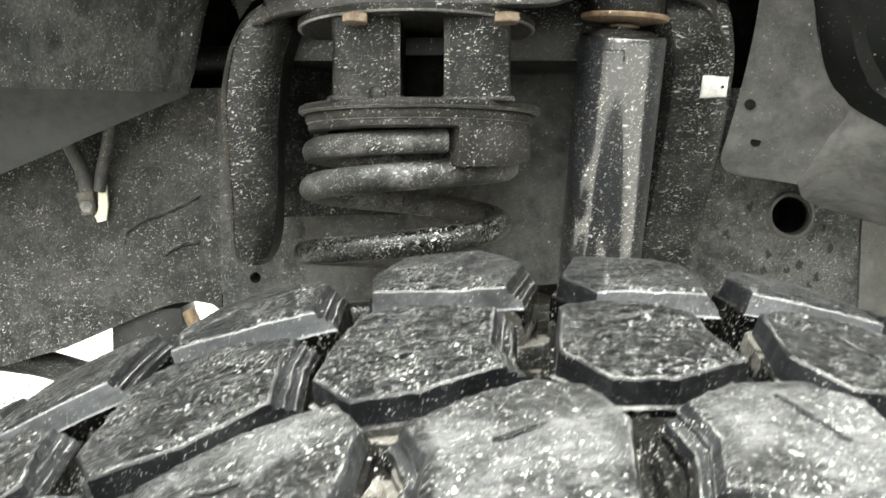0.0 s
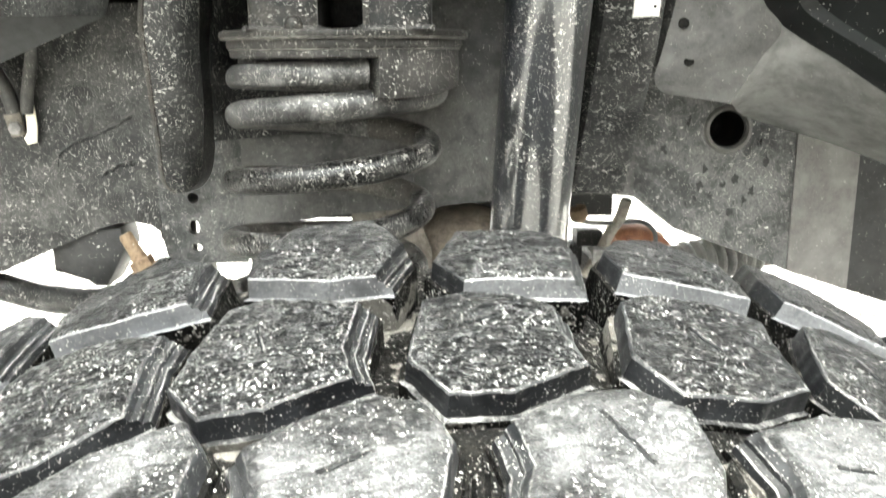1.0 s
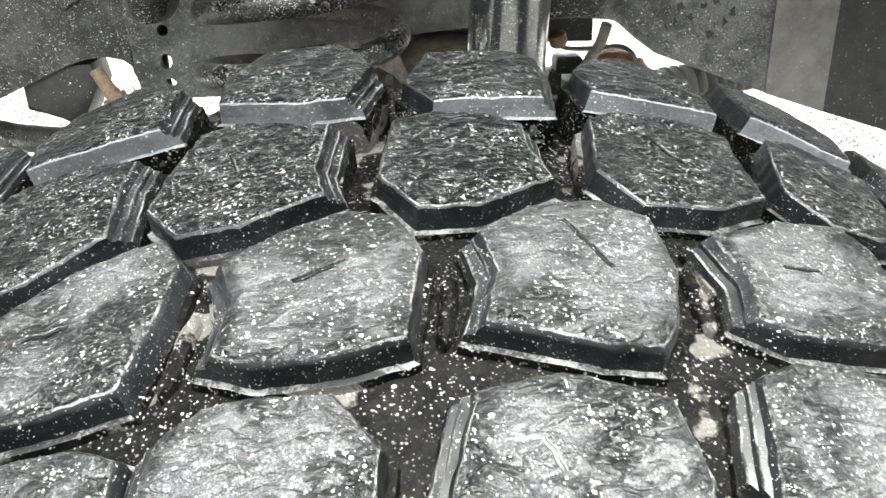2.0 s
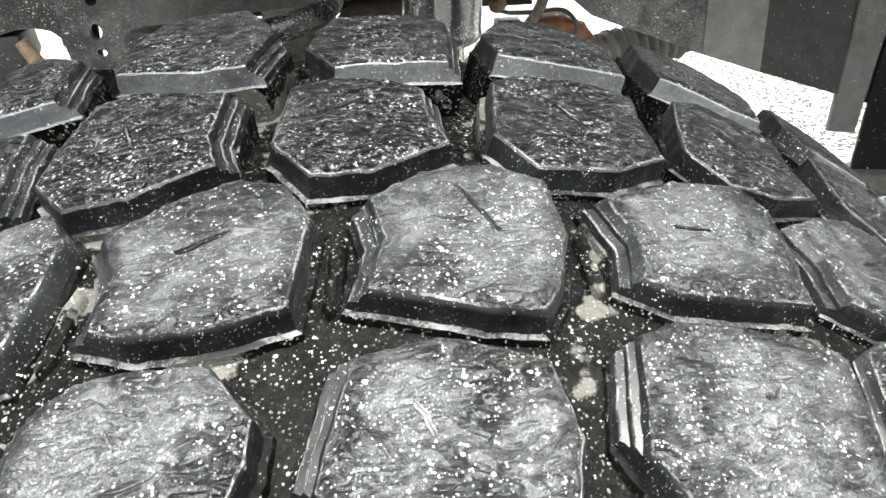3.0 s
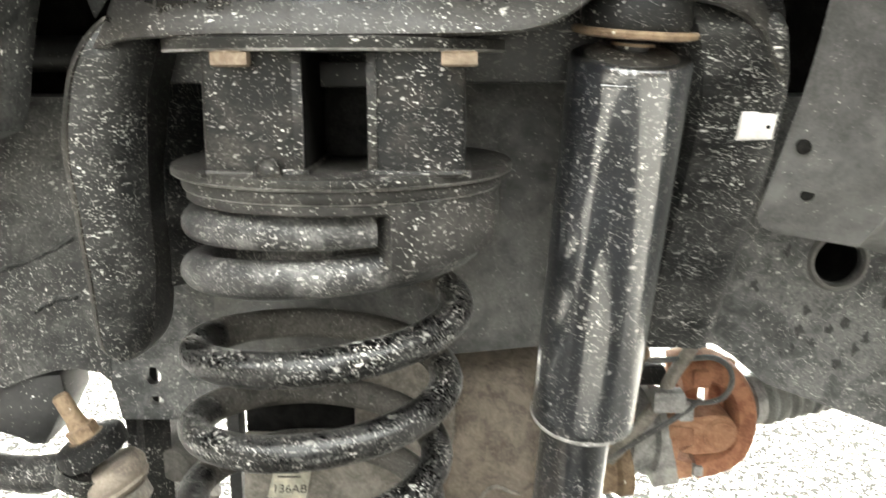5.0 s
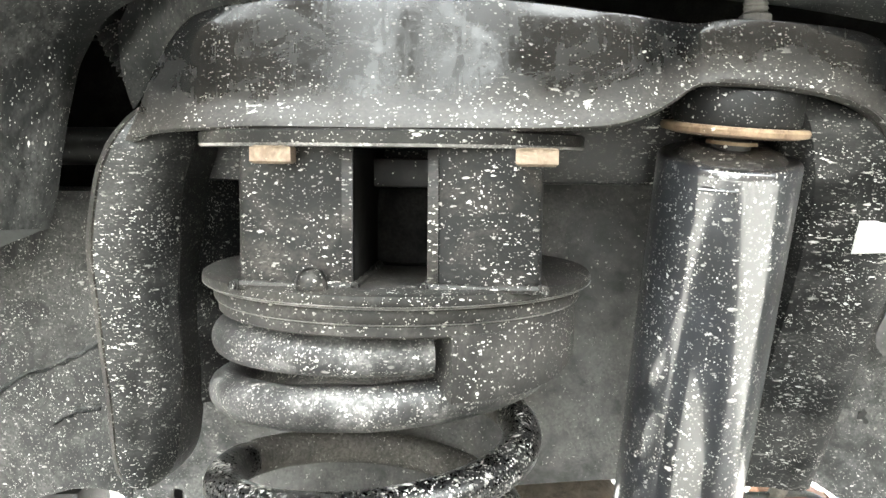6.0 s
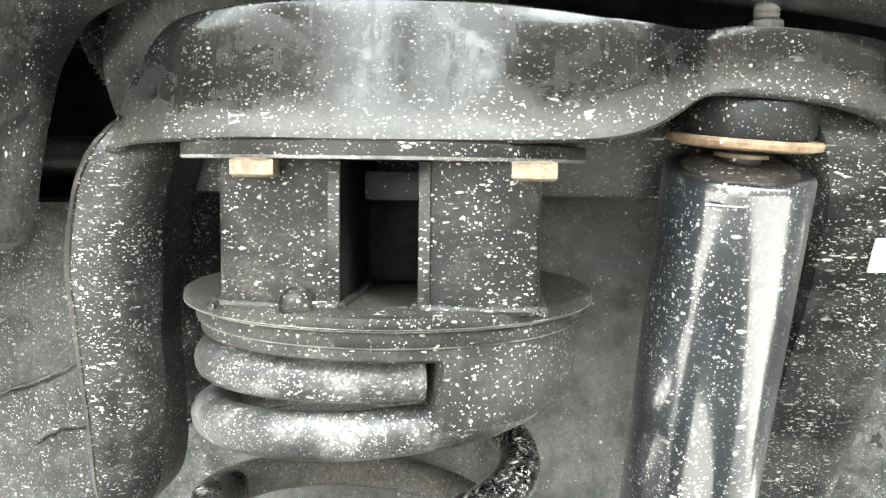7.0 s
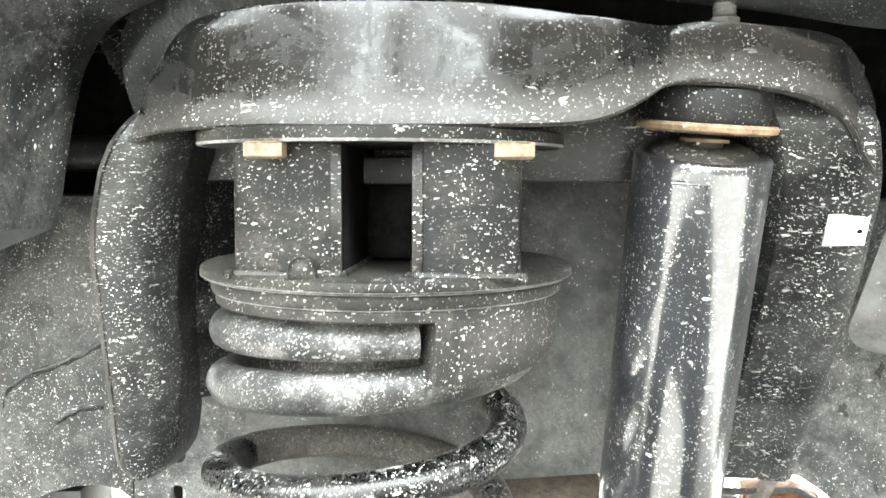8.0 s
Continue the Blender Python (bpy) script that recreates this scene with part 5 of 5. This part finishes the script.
LD = (V((-0.150, 0.760, 0.660)) - L0).normalized()
part("stud", turned(L0, LD, [(0, 0.0048), (0.002, 0.0060), (0.020, 0.0062), (0.022, 0.0070), (0.036, 0.0075)], 16), OCHRE, link, "rust-brown threaded stud")
bm = hexagon(L0 + LD * 0.026, LD, 0.0105, 0.010)
turned(L0 + LD * 0.034, LD, [(0, 0.008), (0.001, 0.0165), (0.003, 0.0165), (0.004, 0.010)], 24, bm)
part("nut", bm, OCHRE, link, "rusty nut and washer")
part("upper_bush", turned(L0 + LD * 0.034, LD, [(0.0005, 0.012), (0.001, 0.020), (0.003, 0.0238), (0.010, 0.0248), (0.016, 0.0238), (0.018, 0.018)], 32), BUSH, link, "black rubber upper bush")
part("lower_bush", turned(L0 + LD * 0.058, LD, [(0, 0.016), (0.002, 0.0225), (0.006, 0.0250), (0.010, 0.0262), (0.013, 0.0255), (0.016, 0.0235), (0.018, 0.0245), (0.021, 0.0225), (0.024, 0.017)], 32), BROWN, link, "dusty brown lower bush")
part("collar", turned(L0 + LD * 0.081, LD, [(0, 0.0165), (0.001, 0.0190), (0.012, 0.0186), (0.014, 0.0160), (0.016, 0.0095)], 28), BEIGE, link)
part("rod", turned(L0 + LD * 0.094, LD, [(0, 0.0085), (0.3, 0.0085), (0.302, 0.006)], 18), BEIGE, link)

lower_link = thing("control_rod", (-0.19, 0.82, 0.5), "beige dusty control rod beneath the rail", "control rod")
part("rod", pipe([(-0.150, 0.822, 0.715), (-0.169, 0.82, 0.683), (-0.204, 0.82, 0.629), (-0.28, 0.82, 0.50)], 0.0125, 18), BEIGE, lower_link)
part("end_bush", turned((-0.172, 0.81, 0.738), (0.25, 1, 0), [(0, 0.009), (0, 0.013), (0.003, 0.015), (0.04, 0.015), (0.043, 0.012)], 28), CAST, lower_link, "brown dusty bush")
bm = block((-0.207, 0.812, 0.690), (-0.199, 0.85, 0.779), 0.001)
block((-0.194, 0.812, 0.690), (-0.173, 0.85, 0.779), 0.003, bm)
part("fork", bm, BLACK, lower_link, "dark fork plates under the tab")

# ---------------------------------------------------------------- steering arm and track rod behind the tyre
arm = thing("steering_knuckle", (0.17, 0.69, 0.68), "dusty grey cast steering knuckle", "knuckle")
bm = slab([(0.142, 0.675, 0.772), (0.152, 0.675, 0.766), (0.166, 0.675, 0.758), (0.180, 0.675, 0.753), (0.186, 0.675, 0.735), (0.186, 0.675, 0.66), (0.140, 0.675, 0.66)], (0, 1, 0), 0.035, 0.004)
part("casting", bm, CAST, arm)
part("boss", turned((0.163, 0.667, 0.735), (0.1, 1, 0), [(0, 0.012), (0.001, 0.016), (0.012, 0.018), (0.03, 0.020)], 24), CAST, arm)
bm = slab([(0.150, 0.664, 0.775), (0.158, 0.664, 0.772), (0.172, 0.664, 0.745), (0.166, 0.664, 0.740)], (0, 1, 0), 0.012, 0.002)
part("rib", bm, CAST, arm)
rod = thing("track_rod", (0.5, 0.7, 0.67), "dusty black track rod behind the tyre", "track rod")
part("tube", pipe(spline([(0.182, 0.70, 0.735), (0.21, 0.70, 0.722), (0.25, 0.70, 0.706), (0.287, 0.70, 0.690), (0.345, 0.70, 0.682), (0.467, 0.70, 0.672), (0.9, 0.70, 0.640)], 60), 0.0125, 18, wobble=0.0006), CAST_DARK, rod)

# ---------------------------------------------------------------- propeller shaft joint
shaft = thing("propeller_shaft", (0.28, 0.94, 0.66), "rusty universal joint with a ribbed rubber boot", "propeller shaft")
AX = V((0.96, 0.26, 0.02)).normalized()
bm = bmesh.new()
path = spline([(0.246, 0.935, 0.770), (0.262, 0.938, 0.774), (0.279, 0.940, 0.773), (0.294, 0.940, 0.765), (0.304, 0.941, 0.750), (0.309, 0.942, 0.732), (0.308, 0.942, 0.712), (0.302, 0.941, 0.697), (0.288, 0.940, 0.687), (0.266, 0.938, 0.682)], 40)
loops = []
for i, p in enumerate(path):
    way = (path[min(i + 1, 39)] - path[max(i - 1, 0)]).normalized()
    out = way.cross(V((0, 1, 0))).normalized()
    w, h = 0.0115 + 0.003 * max(0.0, 1 - i / 12), 0.026
    loop = []
    for k in range(16):
        b = 2 * math.pi * k / 16
        loop.append(p + out * (w * math.copysign(abs(math.cos(b)) ** 0.55, math.cos(b))) + V((0, h * math.copysign(abs(math.sin(b)) ** 0.55, math.sin(b)), 0)))
    loops.append(loop)
part("outer_yoke", rings(loops, bm), RUST, shaft, "red-rusty forked yoke")
# the near ear of the inner yoke: a rounded boss on an arm, seen end on
ear = [(0.236, 0.733), (0.258, 0.734)] + [(0.281 + 0.0185 * math.cos(radians(a)), 0.7185 + 0.0185 * math.sin(radians(a))) for a in range(100, -101, -20)] + [(0.262, 0.699), (0.250, 0.700), (0.248, 0.704), (0.262, 0.706), (0.262, 0.726), (0.240, 0.725)]
part("inner_yoke", slab([(x, 0.912, z) for x, z in ear], (0, 1, 0), 0.034, 0.002), RUST_PALE, shaft, "tan-rusty ear of the inner yoke")
part("yoke_root", slab([(x, 0.916, z) for x, z in ((0.236, 0.727), (0.262, 0.727), (0.262, 0.704), (0.247, 0.702), (0.245, 0.690), (0.262, 0.690), (0.263, 0.674), (0.236, 0.670))], (0, 1, 0), 0.03, 0.002), RUST_PALE, shaft, "tan-rusty root of the inner yoke")
bm = turned((0.2830, 0.9085, 0.7185), (0, 1, 0), [(0.0008, 0.004), (0.0004, 0.0105), (0.0004, 0.0120), (0.0016, 0.0128), (0.0016, 0.0145), (0.006, 0.0150)], 32)
part("bearing_cap", bm, RUST_PALE, shaft, "orange rusty bearing cap")
part("far_ear", block((0.244, 0.950, 0.728), (0.273, 0.962, 0.776), 0.003), RUST, shaft, "rusty far ear of the yoke")
part("far_ear", block((0.283, 0.950, 0.720), (0.306, 0.962, 0.774), 0.003), RUST, shaft, "rusty far ear of the yoke")
part("lug", block((0.255, 0.905, 0.764), (0.270, 0.93, 0.780), 0.003), RUST, shaft)
part("grease_nipple", block((0.262, 0.910, 0.678), (0.270, 0.918, 0.688), 0.0015), GREY_METAL, shaft, "pale grey nipple")
C0 = V((0.2260, 0.914, 0.702))
part("flange", slab([C0 + V((-0.010, 0, 0.024)), C0 + V((0.004, 0, 0.030)), C0 + V((0.016, 0, 0.010)), C0 + V((0.022, 0, -0.020)), C0 + V((0.026, 0, -0.034)), C0 + V((0.002, 0, -0.038)), C0 + V((-0.004, 0, -0.020))], (0, 1, 0), 0.06, 0.004), GREY_METAL, shaft, "grey scraped flange")
part("companion", turned((0.175, 0.93, 0.715), AX, [(0, 0.030), (0.004, 0.034), (0.014, 0.036), (0.016, 0.046), (0.024, 0.047), (0.026, 0.041), (0.040, 0.041), (0.042, 0.047), (0.050, 0.046)], 36), GREY_METAL, shaft, "dusty grey companion flange")
part("sleeve", turned((0.155, 0.90, 0.690), V((1, 0.1, 0.1)), [(0, 0.024), (0.03, 0.024), (0.034, 0.028), (0.044, 0.028), (0.046, 0.02)], 28), OCHRE, shaft, "ochre rusty sleeve")
part("nut", hexagon((0.176, 0.892, 0.694), (-0.3, -1, 0.1), 0.010, 0.008), BUSH, shaft)
AXB = V((0.96, 0.26, 0.075)).normalized()
bm = turned((0.314, 0.945, 0.7370), AXB, [(0, 0.018), (0.001, 0.0232), (0.011, 0.0232), (0.012, 0.020)], 32)
part("clamp", bm, GREY_METAL, shaft, "bright steel band clamp")
ribs = [(0, 0.0205)]
for k in range(8):
    ribs += [(0.002 + k * 0.0125, 0.0180 - 0.0003 * k), (0.0055 + k * 0.0125, 0.0246 - 0.0003 * k), (0.0080 + k * 0.0125, 0.0256 - 0.0003 * k), (0.0105 + k * 0.0125, 0.0246 - 0.0003 * k)]
part("boot", turned((0.325, 0.948, 0.7378), AXB, ribs, 36), BOOT, shaft, "grey ribbed rubber boot")
part("tube", turned((0.42, 0.974, 0.7452), AXB, [(0, 0.018), (0.9, 0.018)], 24), BROWN, shaft)

# ---------------------------------------------------------------- breather hose and wires beside the joint
loom = thing("wire_loom", (0.22, 0.88, 0.74), "grey dusty wires and hose tied beside the shaft", "wires")
part("hose", pipe(spline([(0.246, 0.875, 0.826), (0.241, 0.88, 0.806), (0.230, 0.88, 0.788), (0.217, 0.88, 0.760), (0.200, 0.88, 0.736), (0.178, 0.88, 0.709)], 30), 0.0058, 12), BEIGE, loom)
part("wire", pipe(spline([(0.190, 0.86, 0.822), (0.197, 0.868, 0.808), (0.210, 0.875, 0.802), (0.238, 0.88, 0.801), (0.262, 0.88, 0.802), (0.276, 0.88, 0.793), (0.279, 0.88, 0.778), (0.270, 0.88, 0.765), (0.250, 0.88, 0.762), (0.232, 0.88, 0.768)], 50), 0.0024, 8), WIRE, loom)
part("wire", pipe(spline([(0.252, 0.872, 0.768), (0.232, 0.872, 0.752), (0.205, 0.874, 0.733), (0.178, 0.876, 0.712), (0.160, 0.88, 0.695)], 30), 0.0026, 8), WIRE, loom)
bm = block((0.212, 0.868, 0.756), (0.238, 0.884, 0.776), 0.004)
block((0.234, 0.870, 0.748), (0.246, 0.882, 0.764), 0.003, bm)
part("connector", bm, GREY_METAL, loom)
bm = turned((0.192, 0.858, 0.822), (0.3, 0.2, -1), [(0, 0.006), (0.002, 0.009), (0.012, 0.009), (0.016, 0.005)], 16)
part("grommet", bm, OCHRE, loom)
bm = block((0.198, 0.89, 0.772), (0.226, 0.92, 0.790), 0.004)
block((0.190, 0.89, 0.750), (0.204, 0.92, 0.776), 0.004, bm)
part("sensor_body", bm, BUSH, loom)

# ---------------------------------------------------------------- earth strap on the rail
strap = thing("earth_strap", (-0.325, 0.785, 0.90), "earth strap with a pale ring terminal on the rail", "earth strap")
part("sleeve", pipe(spline([(-0.298, 0.775, 1.02), (-0.303, 0.778, 0.976), (-0.312, 0.782, 0.945), (-0.3165, 0.785, 0.925)], 20), 0.0055, 12), WIRE, strap)
part("sleeve", pipe(spline([(-0.352, 0.775, 1.02), (-0.341, 0.778, 0.972), (-0.331, 0.782, 0.945), (-0.3275, 0.785, 0.925)], 20), 0.0065, 12), WIRE, strap)
bm = slab([(-0.319, 0.787, 0.931), (-0.3105, 0.787, 0.931), (-0.3095, 0.787, 0.912), (-0.3115, 0.787, 0.898), (-0.320, 0.787, 0.896), (-0.323, 0.787, 0.902), (-0.318, 0.787, 0.908)], (0, 1, 0), 0.0025, 0.0008)
part("terminal", bm, PAPER, strap, "pale tinned ring terminal")
bm = slab([(-0.340, 0.788, 0.923), (-0.324, 0.788, 0.926), (-0.322, 0.788, 0.905), (-0.334, 0.788, 0.902)], (0, 1, 0), 0.004, 0.001)
part("lug", bm, BEIGE, strap)
part("bolt", hexagon((-0.328, 0.787, 0.911), (0, -1, 0), 0.0065, 0.005), GREY_METAL, strap)

# ---------------------------------------------------------------- rear edge of the arch
post = thing("arch_post", (0.53, 0.80, 0.70), "grey plastic edge strip of the wheel arch", "trim strip")
bm = slab([(0.524, 0.800, 0.684), (0.548, 0.790, 0.684), (0.560, 0.780, 0.84), (0.532, 0.792, 0.85)], (0.2, 1, 0), 0.01, 0.002)
part("strip", bm, LINER, post)
bm = slab([(0.549, 0.789, 0.640), (0.85, 0.60, 0.600), (0.85, 0.60, 0.85), (0.561, 0.779, 0.85)], (0.2, 1, 0), 0.006, 0.001)
part("mud_guard", bm, LINER_DARK, post)

# ---------------------------------------------------------------- unseen wall added behind the viewer to shape reflections
yard = thing("reflection_wall", (0, -5.0, 0), "added unseen dark wall with two gaps that shape the reflections", "wall", kind="structure")
for x0, x1 in ((-9.2, -2.6), (-1.1, -0.35), (0.4, 9.2)):
    part("wall_panel", block((x0, -5.2, -0.05), (x1, -5.0, 5.2), 0.01), WALL_STAND_IN, yard)
for x in (-9.2, 9.0):
    part("wall_panel", block((x, -4.99, -0.05), (x + 0.2, -0.5, 5.2), 0.01), WALL_STAND_IN, yard)
